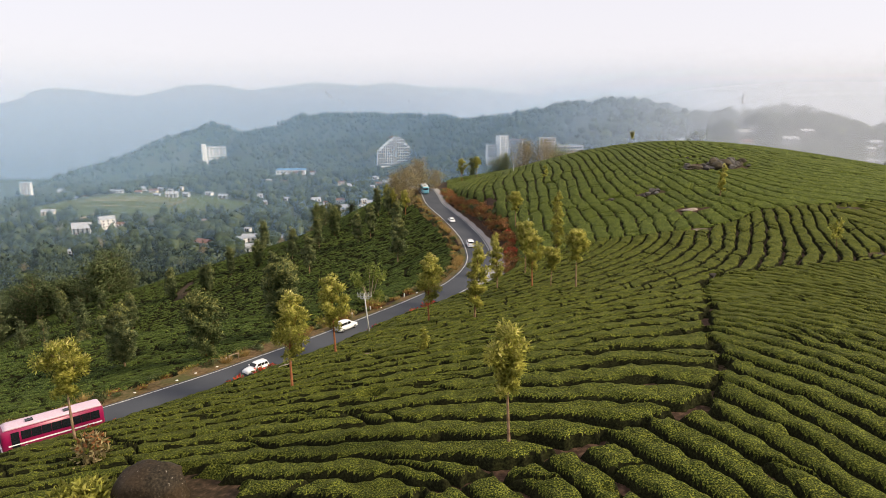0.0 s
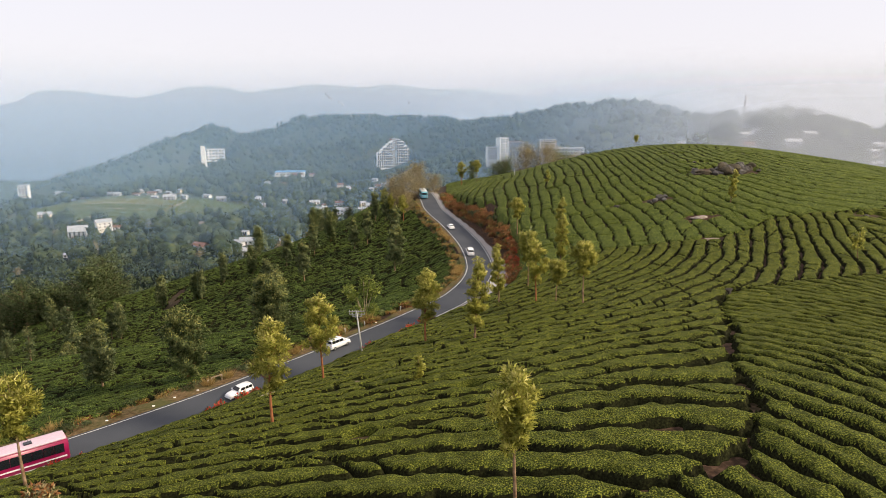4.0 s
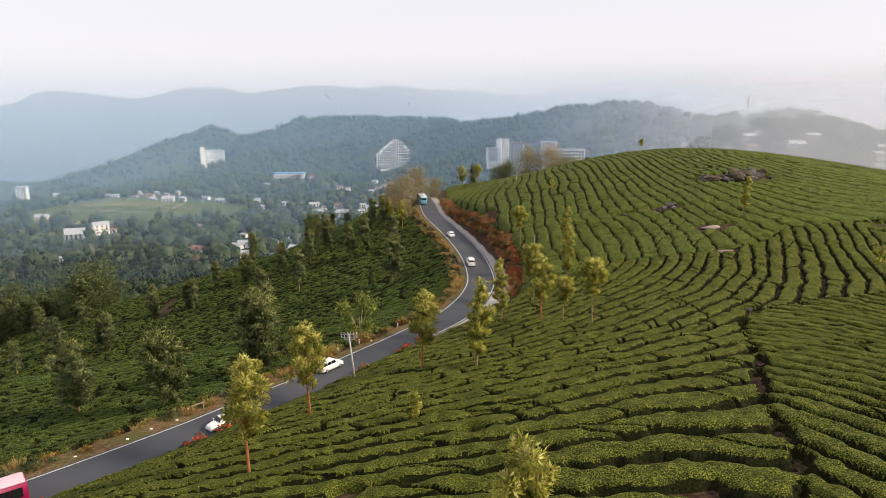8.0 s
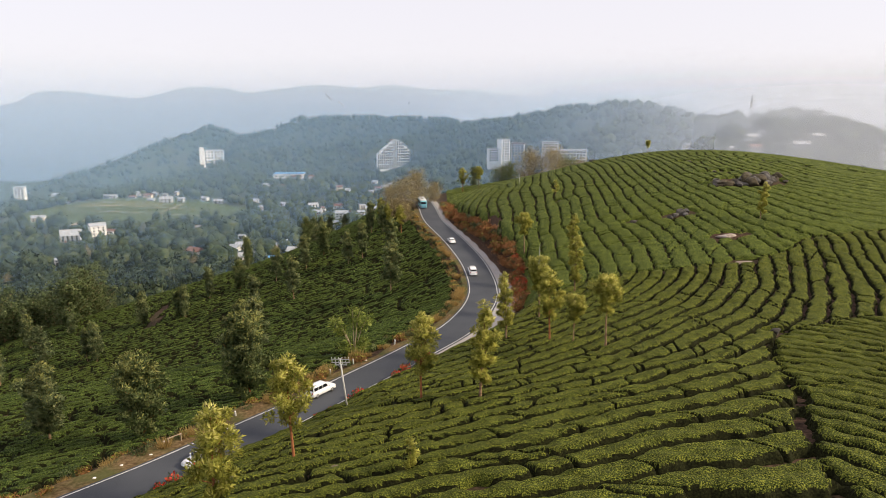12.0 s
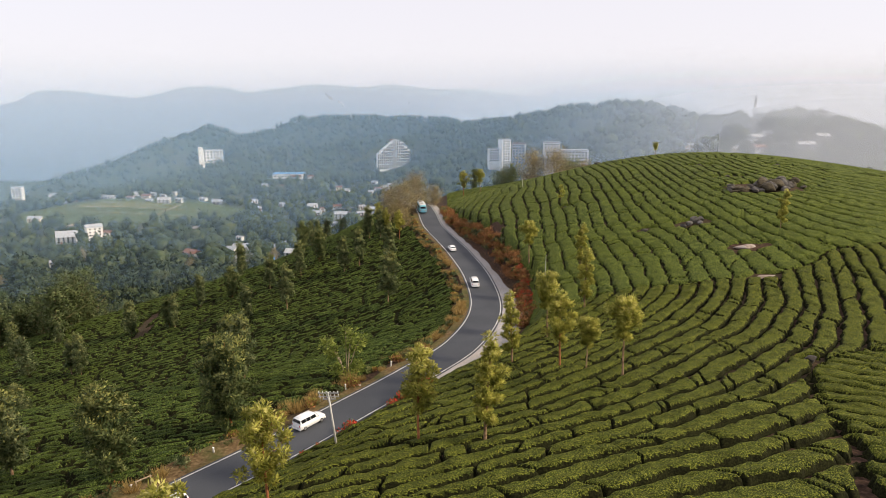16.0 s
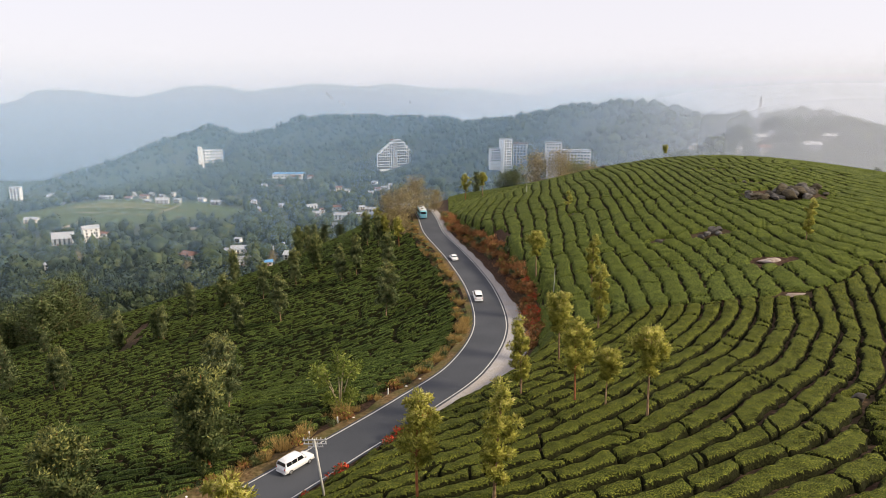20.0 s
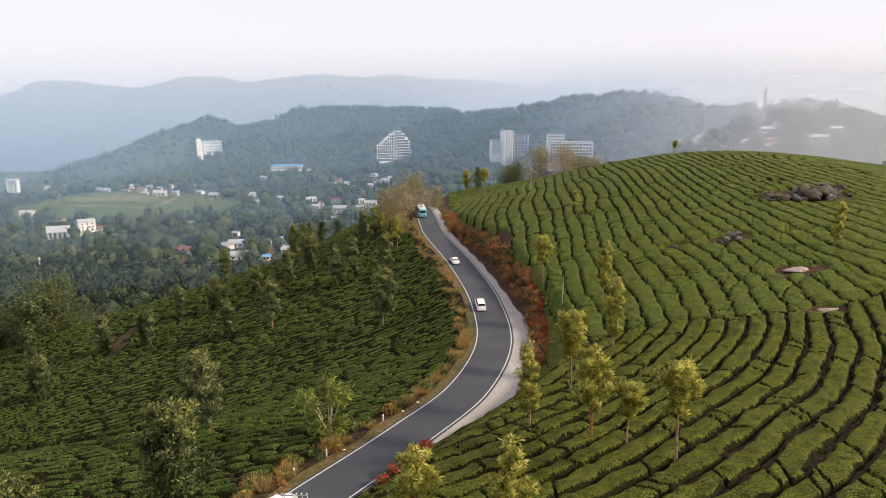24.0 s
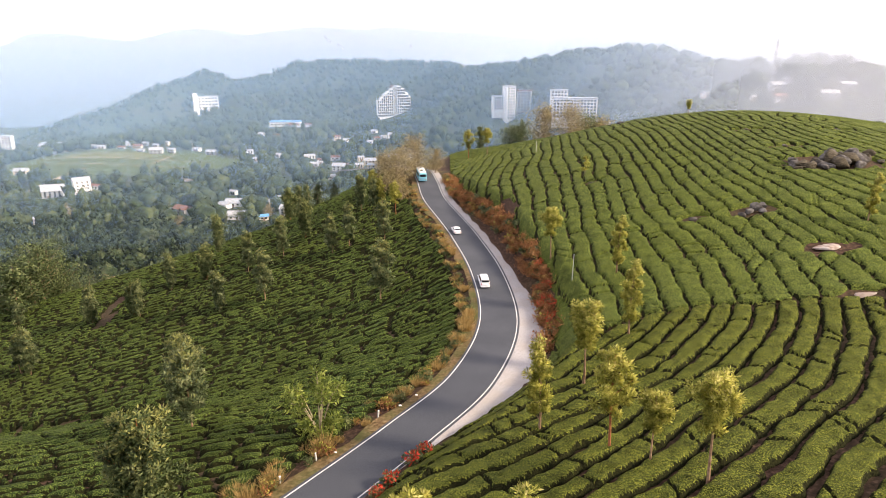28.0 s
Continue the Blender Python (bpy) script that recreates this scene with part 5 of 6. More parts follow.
def pane(parent, name, pts, mat=None, label="", thick=0.025):
    """A thin panel through four corners, a little proud of what carries it."""
    bm = bmesh.new()
    p = [Vector(q) for q in pts]
    n = (p[1] - p[0]).cross(p[3] - p[0]).normalized()
    a = [bm.verts.new(q + n * thick) for q in p]
    b = [bm.verts.new(q - n * thick) for q in p]
    bm.faces.new(a)
    bm.faces.new(b[::-1])
    for i in range(4):
        bm.faces.new((a[i], b[i], b[(i + 1) % 4], a[(i + 1) % 4]))
    bmesh.ops.recalc_face_normals(bm, faces=bm.faces)
    return part(name, bm, mat or GLASS_DARK, parent, label)


def bus(paint, roof_mat, label, L=10.6, stripe=None, dark_band=False):
    root = tagged(new("bus"), label, "bus")
    h = L / 2
    bm = loft(bmesh.new(), [ring(-h, 1.08, 0.5, 2.75, 0.2, 1.0), ring(-h + 0.12, 1.22, 0.36, 2.98, 0.2, 1.14), ring(h - 0.5, 1.24, 0.34, 3.0, 0.2, 1.16),
                             ring(h - 0.1, 1.2, 0.36, 2.9, 0.22, 1.10), ring(h, 1.1, 0.5, 2.6, 0.2, 1.0)])
    part("body", bm, paint, root, smooth_faces=True)
    bm = loft(bmesh.new(), [ring(-h + 0.15, 1.08, 2.9, 3.05, 0.04), ring(-h + 0.5, 1.12, 2.9, 3.12, 0.05), ring(h - 0.8, 1.12, 2.9, 3.12, 0.05), ring(h - 0.3, 1.05, 2.88, 3.02, 0.04)])
    part("roof", bm, roof_mat, root, "pale roof", smooth_faces=True)
    for x in (-1.6, 2.3):
        part("roof_hatch", box(bmesh.new(), x - 0.4, x + 0.4, -0.35, 0.35, 3.1, 3.24, 0.03), GLASS_DARK, root, "dark roof hatch")
    n = 8
    for s in (-1, 1):
        for i in range(n):
            x0 = -h + 0.5 + i * (L - 2.4) / n
            x1 = x0 + (L - 2.4) / n - (0.05 if dark_band else 0.12)
            y = s * 1.235
            pane(root, "side_window", [(x0, y, 1.52 if dark_band else 1.72), (x1, y, 1.52 if dark_band else 1.72), (x1, s * 1.19, 2.52), (x0, s * 1.19, 2.52)])
        pane(root, "side_stripe", [(-h + 0.3, s * 1.25, 0.95), (h - 0.6, s * 1.25, 0.95), (h - 0.6, s * 1.25, 1.12), (-h + 0.3, s * 1.25, 1.12)], stripe or WHITE_PAINT, "pale painted stripe", 0.012)
        pane(root, "skirt", [(-h + 0.2, s * 1.25, 0.42), (h - 0.2, s * 1.25, 0.42), (h - 0.2, s * 1.25, 0.56), (-h + 0.2, s * 1.25, 0.56)], WHITE_PAINT, "white skirt panel", 0.012)
        for x in (-h + 2.0, h - 2.3):
            wheel(root, x, s * 1.06, 0.5, 0.3)
        part("headlight", box(bmesh.new(), h - 0.02, h + 0.05, s * 0.8 - 0.16, s * 0.8 + 0.16, 0.72, 0.94, 0.02), LAMP_CLEAR, root, "clear headlight")
        part("tail_light", box(bmesh.new(), -h - 0.04, -h + 0.03, s * 0.85 - 0.1, s * 0.85 + 0.1, 0.8, 1.15, 0.02), LAMP_RED, root, "red tail light")
        bm = rod(bmesh.new(), (h - 0.1, s * 1.1, 2.4), (h + 0.2, s * 1.35, 2.3), 0.02, 6)
        box(bm, h + 0.12, h + 0.24, s * 1.36 - 0.06, s * 1.36 + 0.06, 1.95, 2.32, 0.02)
        part("mirror", bm, RUBBER, root, "black wing mirror")
    # dark pane painted in for the shade of an open doorway
    pane(root, "door", [(h - 1.75, 1.25, 0.55), (h - 0.95, 1.25, 0.55), (h - 0.95, 1.19, 2.55), (h - 1.75, 1.19, 2.55)], GLASS_DARK, "dark panel for the open doorway")
    pane(root, "windscreen", [(h - 0.0, -1.0, 1.35), (h - 0.0, 1.0, 1.35), (h - 0.04, 0.95, 2.35), (h - 0.04, -0.95, 2.35)], None, "wide dark windscreen", 0.03)
    pane(root, "rear_window", [(-h, -0.95, 1.75), (-h, 0.95, 1.75), (-h + 0.02, 0.92, 2.5), (-h + 0.02, -0.92, 2.5)], None, "", 0.03)
    pane(root, "destination_board", [(h - 0.05, -0.8, 2.45), (h - 0.05, 0.8, 2.45), (h - 0.08, 0.78, 2.72), (h - 0.08, -0.78, 2.72)], WHITE_PAINT, "white destination board", 0.03)
    part("bumper", box(bmesh.new(), h - 0.08, h + 0.1, -1.12, 1.12, 0.36, 0.6, 0.05), WHITE_PAINT, root, "white bumper")
    return root


def car(label, paint, L=4.3, W=1.75, H=1.6, kind="suv"):
    root = tagged(new("car"), label, "car")
    h, w = L / 2, W / 2
    hood = 0.62 * H
    if kind == "van":
        cab = [(-h + 0.06, -h + 0.10), (h - 1.45, h - 0.65)]
    elif kind == "suv":
        cab = [(-h + 0.08, -h + 0.25), (h - 1.75, h - 1.15)]
    else:
        cab = [(-h + 0.55, -h + 1.05), (h - 1.9, h - 1.25)]
    bm = loft(bmesh.new(), [ring(-h, w - 0.10, 0.38, hood - 0.06, 0.1), ring(-h + 0.12, w - 0.02, 0.26, hood, 0.12), ring(-h * 0.4, w, 0.24, hood + 0.02, 0.12),
                             ring(h * 0.35, w, 0.24, hood, 0.12), ring(h - 0.35, w - 0.04, 0.26, hood - 0.12, 0.12), ring(h, w - 0.16, 0.38, hood - 0.26, 0.1)])
    part("body", bm, paint, root, smooth_faces=True)
    (rb, rt), (ft, fb) = cab
    bm = loft(bmesh.new(), [ring(rb, w - 0.06, hood - 0.05, hood + 0.04, 0.03, w - 0.07), ring(rt, w - 0.08, hood - 0.05, H - 0.05, 0.09, w - 0.20), ring((rt + ft) / 2, w - 0.07, hood - 0.05, H, 0.09, w - 0.19),
                             ring(ft, w - 0.08, hood - 0.05, H - 0.05, 0.09, w - 0.21), ring(fb, w - 0.08, hood - 0.05, hood + 0.03, 0.03, w - 0.09)])
    part("cabin", bm, paint, root, smooth_faces=True)
    zt, zb = H - 0.16, hood + 0.06
    n = 3 if kind != "sedan" else 2
    for s in (-1, 1):
        span = ft - rt - 0.05
        for i in range(n):
            x0 = rt + 0.04 + span * i / n
            x1 = rt + span * (i + 1) / n - 0.04
            pane(root, "side_window", [(x0, s * (w - 0.085), zb), (x1 + (0.18 if i == n - 1 else 0), s * (w - 0.085), zb), (x1, s * (w - 0.185), zt), (x0, s * (w - 0.185), zt)], None, "", 0.02)
        for x in (-h + 0.78, h - 0.82):
            wheel(root, x, s * (w - 0.10), 0.33, 0.2)
        part("headlight", box(bmesh.new(), h - 0.14, h + 0.01, s * (w - 0.32) - 0.14, s * (w - 0.32) + 0.14, hood - 0.42, hood - 0.28, 0.02), LAMP_CLEAR, root, "clear headlight")
        part("tail_light", box(bmesh.new(), -h - 0.01, -h + 0.1, s * (w - 0.2) - 0.08, s * (w - 0.2) + 0.08, hood - 0.32, hood - 0.08, 0.02), LAMP_RED, root, "red tail light")
        part("mirror", box(bmesh.new(), fb - 0.25, fb - 0.1, s * (w + 0.06) - 0.09, s * (w + 0.06) + 0.09, hood + 0.02, hood + 0.16, 0.03), paint, root)
    dx, dz = fb - ft, hood + 0.03 - (H - 0.05)
    pane(root, "windscreen", [(fb - 0.12 * dx, -w + 0.16, hood + 0.06), (fb - 0.12 * dx, w - 0.16, hood + 0.06), (ft + 0.14 * dx, w - 0.28, H - 0.15), (ft + 0.14 * dx, -w + 0.28, H - 0.15)], None, "dark windscreen", 0.035)
    pane(root, "rear_window", [(rb + 0.02, -w + 0.18, hood + 0.12), (rb + 0.02, w - 0.18, hood + 0.12), (rt - 0.03, w - 0.28, H - 0.18), (rt - 0.03, -w + 0.28, H - 0.18)], None, "", 0.04)
    part("bumper", box(bmesh.new(), h - 0.14, h + 0.05, -w + 0.12, w - 0.12, 0.28, 0.46, 0.04), paint, root)
    part("bumper", box(bmesh.new(), -h - 0.05, -h + 0.14, -w + 0.10, w - 0.10, 0.30, 0.48, 0.04), paint, root)
    return root


def park(ob, along, off, back=False):
    """Sets a vehicle on the road; back: facing down the road towards its near end."""
    i = int(np.argmin(np.abs(ROAD[:, 1] - along)))
    t = Vector((TANGENT[i, 0], TANGENT[i, 1], (ROAD[i + 1, 2] - ROAD[i - 1, 2]) / np.linalg.norm(ROAD[i + 1, :2] - ROAD[i - 1, :2])))
    n = Vector((TANGENT[i, 1], -TANGENT[i, 0], 0))
    p = Vector(ROAD[i]) + n * off + Vector((0, 0, 0.005))
    f = -t if back else t
    f.normalize()
    left = Vector((0, 0, 1)).cross(f).normalized()
    up = f.cross(left)
    m = Matrix((f, left, up)).transposed().to_4x4()
    ob.matrix_basis = Matrix.Translation(p) @ m
    return ob


park(bus(MAROON, PINK_ROOF, "maroon bus with a pale pink roof on the road", dark_band=True), 71.5, 1.5, True)
park(bus(SKY_PAINT, plain("grey_bus_roof", (0.5, 0.52, 0.52), 0.6), "pale blue and white bus on the road", 9.6, plain("teal_stripe", (0.05, 0.35, 0.42), 0.4)), 260, -1.5)
park(car("small white hatchback car on the road", WHITE_PAINT, 3.8, 1.65, 1.5, "suv"), 91.0, 1.5, True)
park(car("white sport utility car on the road near the pole", WHITE_PAINT, 4.5, 1.8, 1.75, "suv"), 107.5, -1.4)
park(car("white minivan on the road above the bend", WHITE_PAINT, 4.6, 1.8, 1.85, "van"), 172.0, -1.5)
park(car("white saloon car on the upper road", WHITE_PAINT, 4.3, 1.7, 1.45, "sedan"), 206.0, -1.4)


# ---------------------------------------------------------------- pole, posts, rail
def power_pole():
    root = tagged(new("power_pole"), "leaning concrete power pole with three crossarms and insulators", "pole")
    x, y = -11.7, 97.9
    z = z_at(x, y)
    lean = Vector((-0.6, -1.1, 7.4))
    top = lean.normalized()
    part("shaft", rod(bmesh.new(), (0, 0, -0.6), lean, 0.14, 10, 0.09), CONCRETE, root, smooth_faces=True)
    for k, (u, w) in enumerate(((0.985, 2.3), (0.925, 2.3), (0.88, 1.5))):
        c = lean * u
        a = part("crossarm", box(bmesh.new(), c.x - w / 2, c.x + w / 2, c.y - 0.04, c.y + 0.04, c.z - 0.05, c.z + 0.05, 0.01), GALVANISED, root)
        n = 6 if w > 2 else 4
        for i in range(n):
            px = c.x - w / 2 + 0.1 + (w - 0.2) * i / (n - 1)
            bm = rod(bmesh.new(), (px, c.y, c.z + 0.04), (px, c.y, c.z + 0.16), 0.02, 6)
            bmesh.ops.create_uvsphere(bm, u_segments=8, v_segments=6, radius=0.06, matrix=Matrix.Translation((px, c.y, c.z + 0.2)))
            part("insulator", bm, CERAMIC, a, "white ceramic insulator")
    c = lean * 0.80
    part("brace", rod(bmesh.new(), tuple(c), tuple(lean * 0.92 + Vector((0.6, 0, 0))), 0.02, 6), GALVANISED, root)
    part("brace", rod(bmesh.new(), tuple(c), tuple(lean * 0.92 - Vector((0.6, 0, 0))), 0.02, 6), GALVANISED, root)
    root.location = (x, y, z)


power_pole()


def slim_pole(x, y, h, label):
    root = tagged(new("post"), label, "post")
    part("shaft", rod(bmesh.new(), (0, 0, -0.5), (0.1, 0, h), 0.07, 8, 0.05), CONCRETE, root)
    part("cap", rod(bmesh.new(), (0.1, 0, h), (0.1, 0, h + 0.08), 0.08, 8), GALVANISED, root)
    root.location = (x, y, z_at(x, y))


slim_pole(21.6, 160.0, 5.2, "thin pale green pole standing in the tea")
slim_pole(28, 255, 4.0, "thin pale post at the top of the tea hill")


def verge_post():
    root = tagged(new("marker_post"), "short grey stone roadside marker post", "post", "marker posts on the verge")
    bm = box(bmesh.new(), -0.09, 0.09, -0.09, 0.09, -0.3, 0.85, 0.03)
    part("shaft", bm, CONCRETE, root)
    part("cap", box(bmesh.new(), -0.1, 0.1, -0.1, 0.1, 0.85, 0.93, 0.02), PLASTER, root, "whitewashed cap")
    return root


post = verge_post()
first = True
for y, o in ((116.2, -5.3), (112.4, -5.4), (125.5, -5.4), (98.0, -5.3), (90.5, -5.3)):
    i = int(np.argmin(np.abs(ROAD[:, 1] - y)))
    x, yy = ROAD[i, 0] + TANGENT[i, 1] * o, ROAD[i, 1] - TANGENT[i, 0] * o
    m = pose(x, yy, z_at(x, yy), rng.uniform(-4, 4), rng.uniform(-4, 4), y * 9)
    if first:
        post.matrix_basis = m
        first = False
    else:
        copy_thing(post, m)


def rail(x, y, turn):
    root = tagged(new("guard_frame"), "low white wooden frame beside the road", "rail")
    for s in (-0.8, 0.8):
        part("post", box(bmesh.new(), s - 0.06, s + 0.06, -0.06, 0.06, -0.3, 1.0, 0.015), WOOD_POST, root)
    part("bar", box(bmesh.new(), -0.9, 0.9, -0.05, 0.05, 1.0, 1.12, 0.015), WOOD_POST, root)
    root.matrix_basis = pose(x, y, z_at(x, y), 0, 0, turn)


i = int(np.argmin(np.abs(ROAD[:, 1] - 91.5)))
rail(ROAD[i, 0] - TANGENT[i, 1] * 5.0, ROAD[i, 1] + TANGENT[i, 0] * 5.0, 48)


def litter(x, y):
    root = tagged(new("litter"), "crumpled white scrap of litter on the verge", "litter")
    bm = bmesh.new()
    bmesh.ops.create_icosphere(bm, subdivisions=1, radius=0.17)
    for v in bm.verts:
        v.co = Vector((v.co.x * 1.4, v.co.y, v.co.z * 0.6)) * (1 + 0.3 * noise.noise(v.co * 9 + Vector((float(x), float(y), 0.0))))
    part("scrap", bm, PLASTER, root)
    root.location = (x, y, z_at(x, y) + 0.12)


for y, o in ((118.0, -4.4), (88.6, -4.6), (86.2, -4.9), (84.0, -4.4), (79.5, -4.7), (74.0, -4.9), (128.0, -4.6), (131.0, -4.4)):
    i = int(np.argmin(np.abs(ROAD[:, 1] - y)))
    litter(ROAD[i, 0] + TANGENT[i, 1] * o, ROAD[i, 1] - TANGENT[i, 0] * o)


# ---------------------------------------------------------------- buildings in the valley
def window_grid(parent, mesh, x0, x1, y, z0, z1, cols, rows, skip=None):
    """Windows as parts of a wall that faces -y, sharing one mesh."""
    for r in range(rows):
        for c in range(cols):
            x = x0 + (x1 - x0) * (c + 0.5) / cols
            z = z0 + (z1 - z0) * (r + 0.5) / rows
            if skip and skip(x, z):
                continue
            ob = new("window", mesh)
            ob.parent = parent
            ob.location = (x, y, z)


def window_mesh(w, h, mat=None):
    bm = box(bmesh.new(), -w / 2, w / 2, -0.25, 0.25, -h / 2, h / 2)
    me = bpy.data.meshes.new("window")
    bm.to_mesh(me)
    bm.free()
    me.materials.append(mat or GLASS_FAR)
    return me


GLASS_FAR = plain("window_glass", (0.018, 0.02, 0.024), 0.25)


def hotel_stepped(x, y, z):
    root = tagged(new("hotel"), "large white hotel with a stepped roofline on the wooded hillside", "hotel")
    steps = [(-42, 44), (-34, 52), (-26, 60), (-18, 66), (-10, 72), (-2, 76)]
    bm = bmesh.new()
    for i, (a, h) in enumerate(steps):
        box(bm, a, -2 if i == len(steps) - 1 else steps[i + 1][0], 0, 22, -20, h)
    wall = part("wall", bm, WHITEWASH, root)
    bm = bmesh.new()
    for i, (a, b, h) in enumerate(((8, 18, 78), (18, 28, 72), (28, 36, 62), (36, 42, 54))):
        box(bm, a, b, 0, 22, -20, h)
    part("wall", bm, WHITEWASH, root)
    part("stair_tower", box(bmesh.new(), -2, 8, 2.5, 20, -20, 80), PLASTER_GREY, root, "grey recessed stair tower")
    part("roof", box(bmesh.new(), -8, 0, 4, 18, 76, 80), ROOF_BROWN, root, "brown roof")
    me = window_mesh(3.7, 5.0)

    def above(xx, zz):
        for i, (a, h) in enumerate(steps):
            b = -2 if i == len(steps) - 1 else steps[i + 1][0]
            if a <= xx < b:
                return zz > h - 2
        for a, b, h in ((8, 18, 78), (18, 28, 72), (28, 36, 62), (36, 42, 54)):
            if a <= xx < b:
                return zz > h - 2
        return True
    window_grid(root, me, -42, -2, -0.05, 4, 76, 8, 11, above)
    window_grid(root, me, 8, 42, -0.05, 4, 78, 7, 11, above)
    root.matrix_basis = pose(x, y, z, 0, 0, 14) @ Matrix.Scale(0.93, 4)


def block(name, label, w, d, h, x, y, z, cols, rows, turn=0, wall_mat=None, roof_mat=None, win=(2.4, 2.2), extra=None):
    root = tagged(new(name), label, name)
    part("wall", box(bmesh.new(), -w / 2, w / 2, 0, d, -12, h), wall_mat or PLASTER, root)
    part("roof", box(bmesh.new(), -w / 2 - 0.6, w / 2 + 0.6, -0.6, d + 0.6, h, h + 1.0), roof_mat or ROOF_GREY, root, "flat roof slab")
    me = window_mesh(*win)
    window_grid(root, me, -w / 2 + 1, w / 2 - 1, -0.05, 1, h - 0.5, cols, rows)
    if extra:
        extra(root)
    root.matrix_basis = pose(x, y, z, 0, 0, turn)
    return root


hotel_stepped(-119, 1583, -150)
block("hotel", "white six-storey hotel with a taller end on the wooded hill", 50, 26, 46, -594, 1700, -155, 6, 6, 26, WHITEWASH, win=(4.5, 4.0),
      extra=lambda r: part("stair_tower", box(bmesh.new(), -34, -24, -2, 20, -20, 54), PLASTER, r, "white stair tower"))
block("apartment_tower", "tall white apartment tower with balconies on the hillside", 15, 18, 51, 103, 1086, -102, 3, 12, 20, WHITEWASH, win=(2.9, 2.4))
block("apartment_block", "grey apartment block beside the white tower", 22, 18, 42, 123, 1092, -100, 4, 9, -12, PLASTER_GREY, ROOF_BROWN, win=(3.2, 2.6))
block("apartment_block", "low white apartment block on the hillside", 17, 14, 22, 84, 1092, -88, 4, 5, 10, win=(2.4, 2.2))
block("hostel", "long pale building half hidden behind trees", 57, 16, 25, 166, 900, -81, 13, 6, -6, win=(2.6, 2.2))
block("hostel", "pale upper storeys of a long building on the hill", 22, 12, 9, 146, 905, -55, 5, 2, -6, win=(2.2, 2.0))
block("shed", "long shed with a bright blue sheet roof", 60, 30, 9, -314, 1330, -141, 8, 1, 6, PLASTER, ROOF_BLUE, win=(3, 3))


# pale buildings scattered on the distant range
# their walls are tinted blue-grey to paint the haze before them
HAZED_WALL = plain("haze_tinted_wall", (0.62, 0.64, 0.70), 0.9)
for x, z, w, h in ((-748, 84, 9, 6), (-727, 63, 8, 7), (-735, 72, 6, 5), (-712, 55, 5, 4), (-669, 36, 8, 5), (-641, 17, 10, 5), (-652, 30, 6, 4), (-216, 30, 8, 5)):
    block("distant_building", "small white building far off on the hazy mountain side", w, 30, h, x, 4255, z - h, 2, 1, 15, HAZED_WALL, HAZED_WALL, win=(1.6, 1.6))


def house(x, y, w, d, h, turn, roof_mat, label, wall_mat=None, floors=1, lift=0.0):
    root = tagged(new("house"), label, "house")
    part("wall", box(bmesh.new(), -w / 2, w / 2, -d / 2, d / 2, -8, h), wall_mat or PLASTER, root)
    bm = bmesh.new()
    o, rise = 0.7, min(d, w) * 0.28
    v = [bm.verts.new(p) for p in ((-w / 2 - o, -d / 2 - o, h - 0.2), (w / 2 + o, -d / 2 - o, h - 0.2), (w / 2 + o, d / 2 + o, h - 0.2), (-w / 2 - o, d / 2 + o, h - 0.2),
                                   (-w / 2 - o, 0, h + rise), (w / 2 + o, 0, h + rise))]
    for f in ((0, 1, 5, 4), (2, 3, 4, 5), (0, 4, 3), (1, 2, 5), (0, 3, 2, 1)):
        bm.faces.new([v[i] for i in f])
    part("roof", bm, roof_mat, root)
    me = window_mesh(1.8, 1.6)
    window_grid(root, me, -w / 2 + 0.6, w / 2 - 0.6, -d / 2 - 0.02, 0.6, h - 0.3, max(2, int(w / 4.5)), floors)
    part("door", box(bmesh.new(), -0.7, 0.7, -d / 2 - 0.2, -d / 2 + 0.1, -0.5, 2.1), ROOF_BROWN, root, "brown door")
    root.matrix_basis = pose(x, y, z_at(x, y) + lift, 0, 0, turn)


WHITEH, GREYR, REDR = "white plastered house with a grey sheet roof in the valley", "pale house with a grey roof among trees", "white house with a red-brown tiled roof in the valley"
block("hotel", "narrow white multi-storey building at the valley edge", 18, 20, 34, -845, 1296, -190, 3, 7, 20, win=(3.6, 3.0))
ROOFS = {"grey": (ROOF_GREY, WHITEH), "brown": (ROOF_BROWN, REDR), "blue": (ROOF_BLUE, "small house with a blue roof among trees")}
for x, y, w, h, t, r, fl in HOUSES:
    house(x, y, w * 0.66, w * 0.46, h * 0.6, t, ROOFS[r][0], ROOFS[r][1], (PLASTER, CREAM, PLASTER_GREY)[abs(x + y) % 3], floors=fl)


def long_wall():
    root = tagged(new("boundary_wall"), "long white boundary wall on the far hillside", "wall")
    for i in range(12):
        x, y = 420 + i * 4.2, 724 + i * 1.0
        part("panel", box(bmesh.new(), x, x + 4, y, y + 0.5, z_at(x, y) - 2, z_at(x, y) + 1.8), PLASTER_GREY, root)


long_wall()


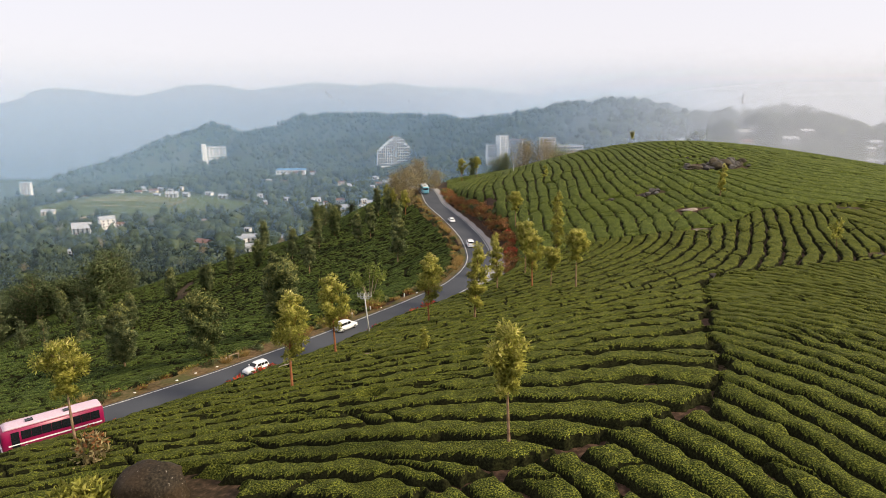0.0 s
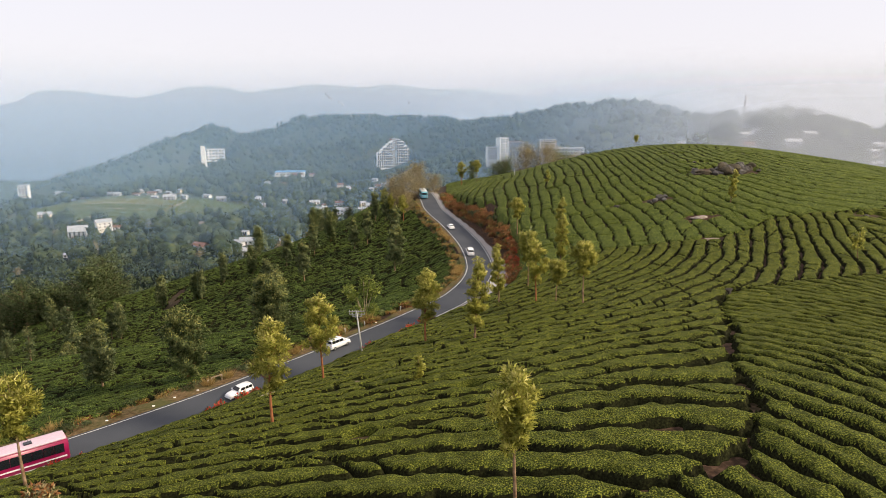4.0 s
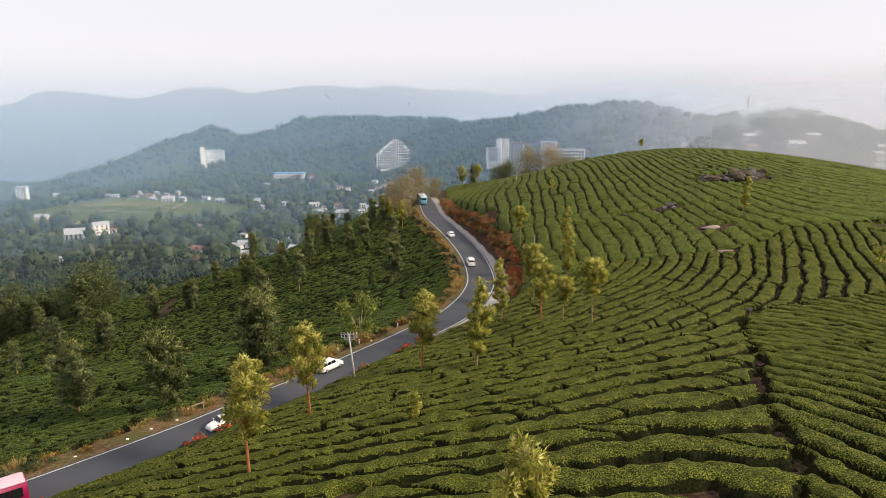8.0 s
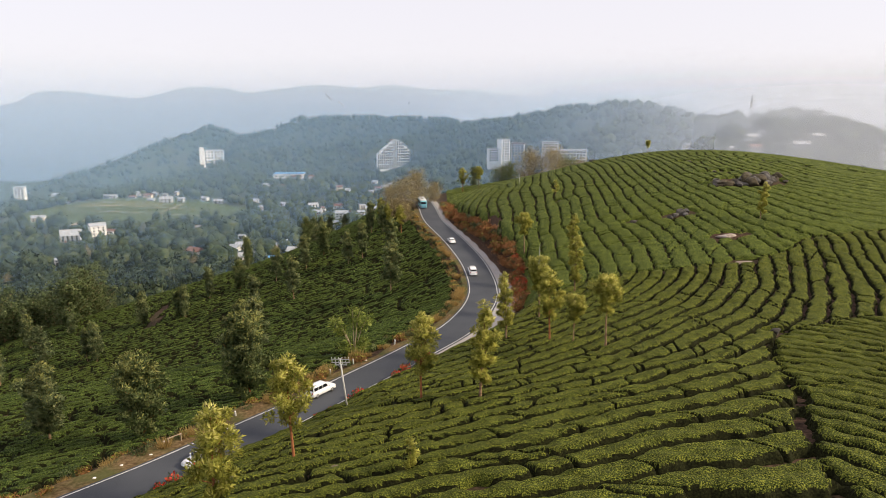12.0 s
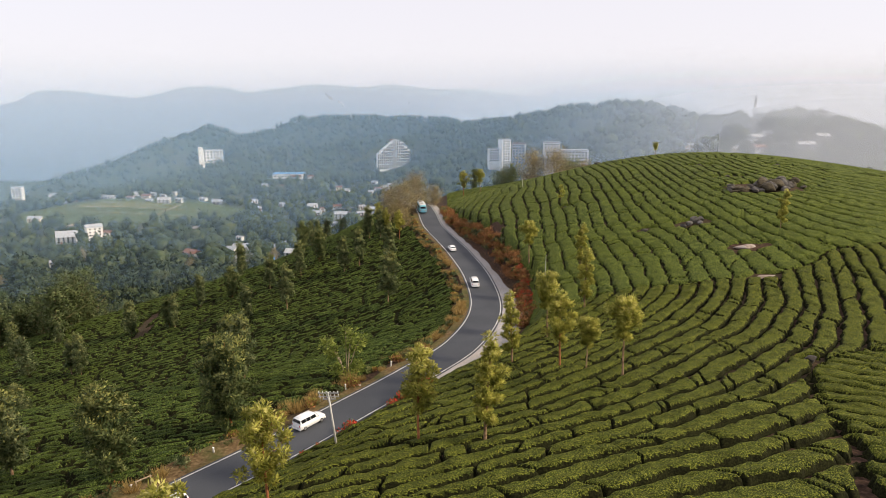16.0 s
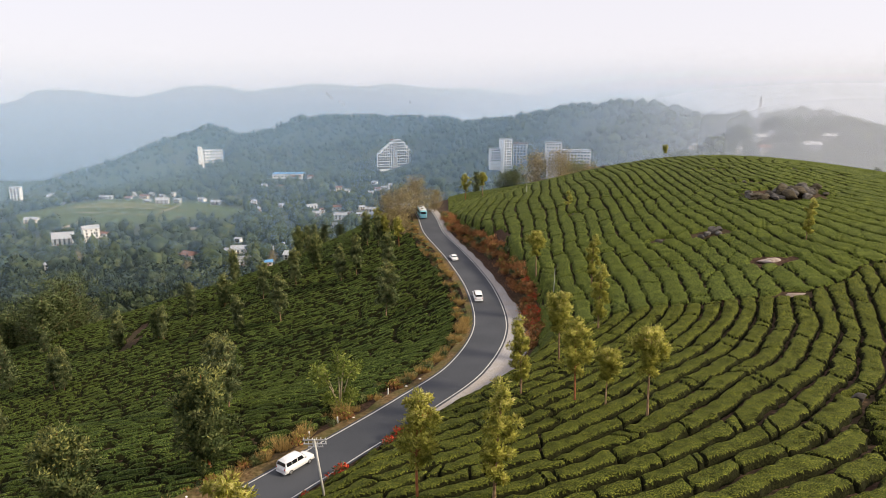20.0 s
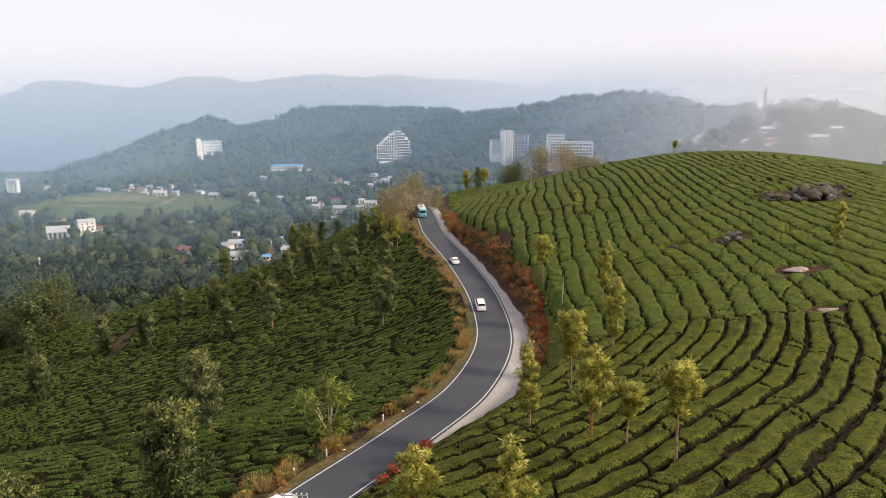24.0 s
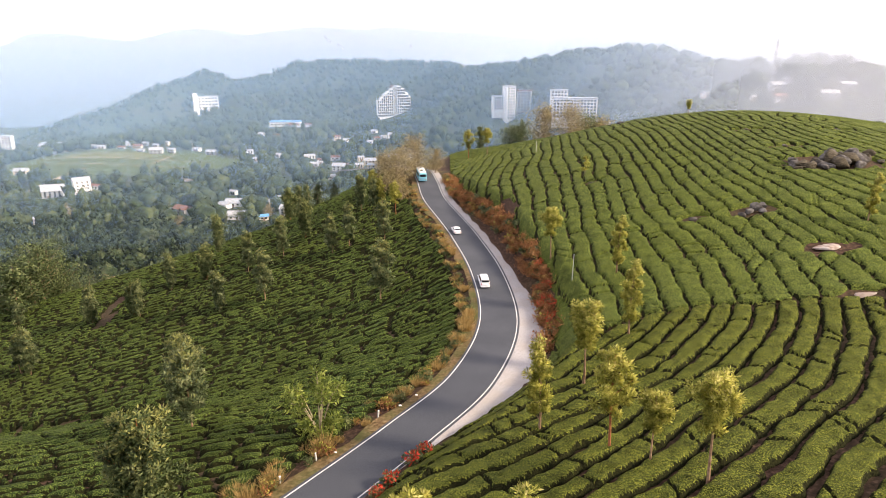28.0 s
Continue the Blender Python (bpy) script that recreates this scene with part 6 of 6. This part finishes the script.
def mast(x, y, h):
    root = tagged(new("radio_mast"), "tall lattice radio mast on the far hill", "mast")
    z = z_at(x, y)
    for sx in (-1, 1):
        for sy in (-1, 1):
            part("leg", rod(bmesh.new(), (sx * 2.2, sy * 2.2, -2), (sx * 0.5, sy * 0.5, h), 0.2, 6), GALVANISED, root)
    n = 11
    for i in range(n):
        a, b = h * i / n, h * (i + 1) / n
        ra, rb = 2.2 - 1.7 * i / n, 2.2 - 1.7 * (i + 1) / n
        bm = bmesh.new()
        for s in (-1, 1):
            rod(bm, (-ra, s * ra, a), (rb, s * rb, b), 0.08, 4)
            rod(bm, (s * ra, -ra, a), (s * rb, rb, b), 0.08, 4)
            rod(bm, (-rb, s * rb, b), (rb, s * rb, b), 0.12, 4)
        part("brace", bm, GALVANISED, root)
    for zz, a in ((h * 0.93, 0.0), (h * 0.86, 2.1), (h * 0.78, 4.2)):
        part("antenna", box(bmesh.new(), math.cos(a) * 1.2 - 0.5, math.cos(a) * 1.2 + 0.5, math.sin(a) * 1.2 - 0.5, math.sin(a) * 1.2 + 0.5, zz - 1.6, zz + 1.6), PLASTER, root, "pale antenna panel")
    part("spike", rod(bmesh.new(), (0, 0, h - 1), (0, 0, h + 5), 0.12, 5), GALVANISED, root)
    root.location = (x, y, z)


mast(360, 790, 44)


def drape(name, cx, cy, rx, ry, rise, mat, label, category, n=40, wob=0.1):
    V, F = [(cx, cy, z_at(cx, cy) + rise)], []
    xs, ys = [], []
    rings = 9
    for r in range(1, rings + 1):
        for i in range(n):
            a = 2 * math.pi * i / n
            k = r / rings * (1 + wob * math.sin(3 * a + 1) + wob * 0.6 * math.sin(7 * a))
            xs.append(cx + rx * k * math.cos(a))
            ys.append(cy + ry * k * math.sin(a))
    z, _ = ground(np.array(xs), np.array(ys))
    V += [(x, y, h + rise) for x, y, h in zip(xs, ys, z)]
    for r in range(rings - 1):
        for i in range(n):
            a, b = 1 + r * n + i, 1 + r * n + (i + 1) % n
            F.append((a, a + n, b + n, b))
    for i in range(0, n, 2):
        F.append((0, 1 + i, 1 + (i + 1) % n, 1 + (i + 2) % n))
    tagged(mesh_object(name, V, F, mat), label, category, kind="structure")


drape("field", -440, 905, 158, 112, 1.2, FIELD, "light green tea field on the valley floor", "field")
drape("field_track", -445, 790, 9, 60, 1.8, EARTH, "pale earth track across the field", "track", 24)
for x, y, rx, ry in ((-450, 925, 130, 1.3), (-420, 880, 110, 1.1), (-385, 930, 1.3, 45)):
    drape("field_track", x, y, rx, ry, 1.7, EARTH, "narrow earth track between plots of the field", "track", 24, 0.04)
drape("clearing", -470, 950, 70, 30, 1.5, FIELD_DRY, "paler plot of cut tea in the field", "field", 24, 0.15)
drape("clearing", -330, 800, 40, 18, 1.0, EARTH, "bare brown clearing beside the field", "clearing", 24, 0.2)
drape("field_track", -112, 330, 26, 2.4, 1.2, EARTH, "pale winding track in the valley", "track", 24, 0.05)


# the patterns for the copies are not part of the place
for p in proto.values():
    for o in (*p.children_recursive, p):
        bpy.data.objects.remove(o)
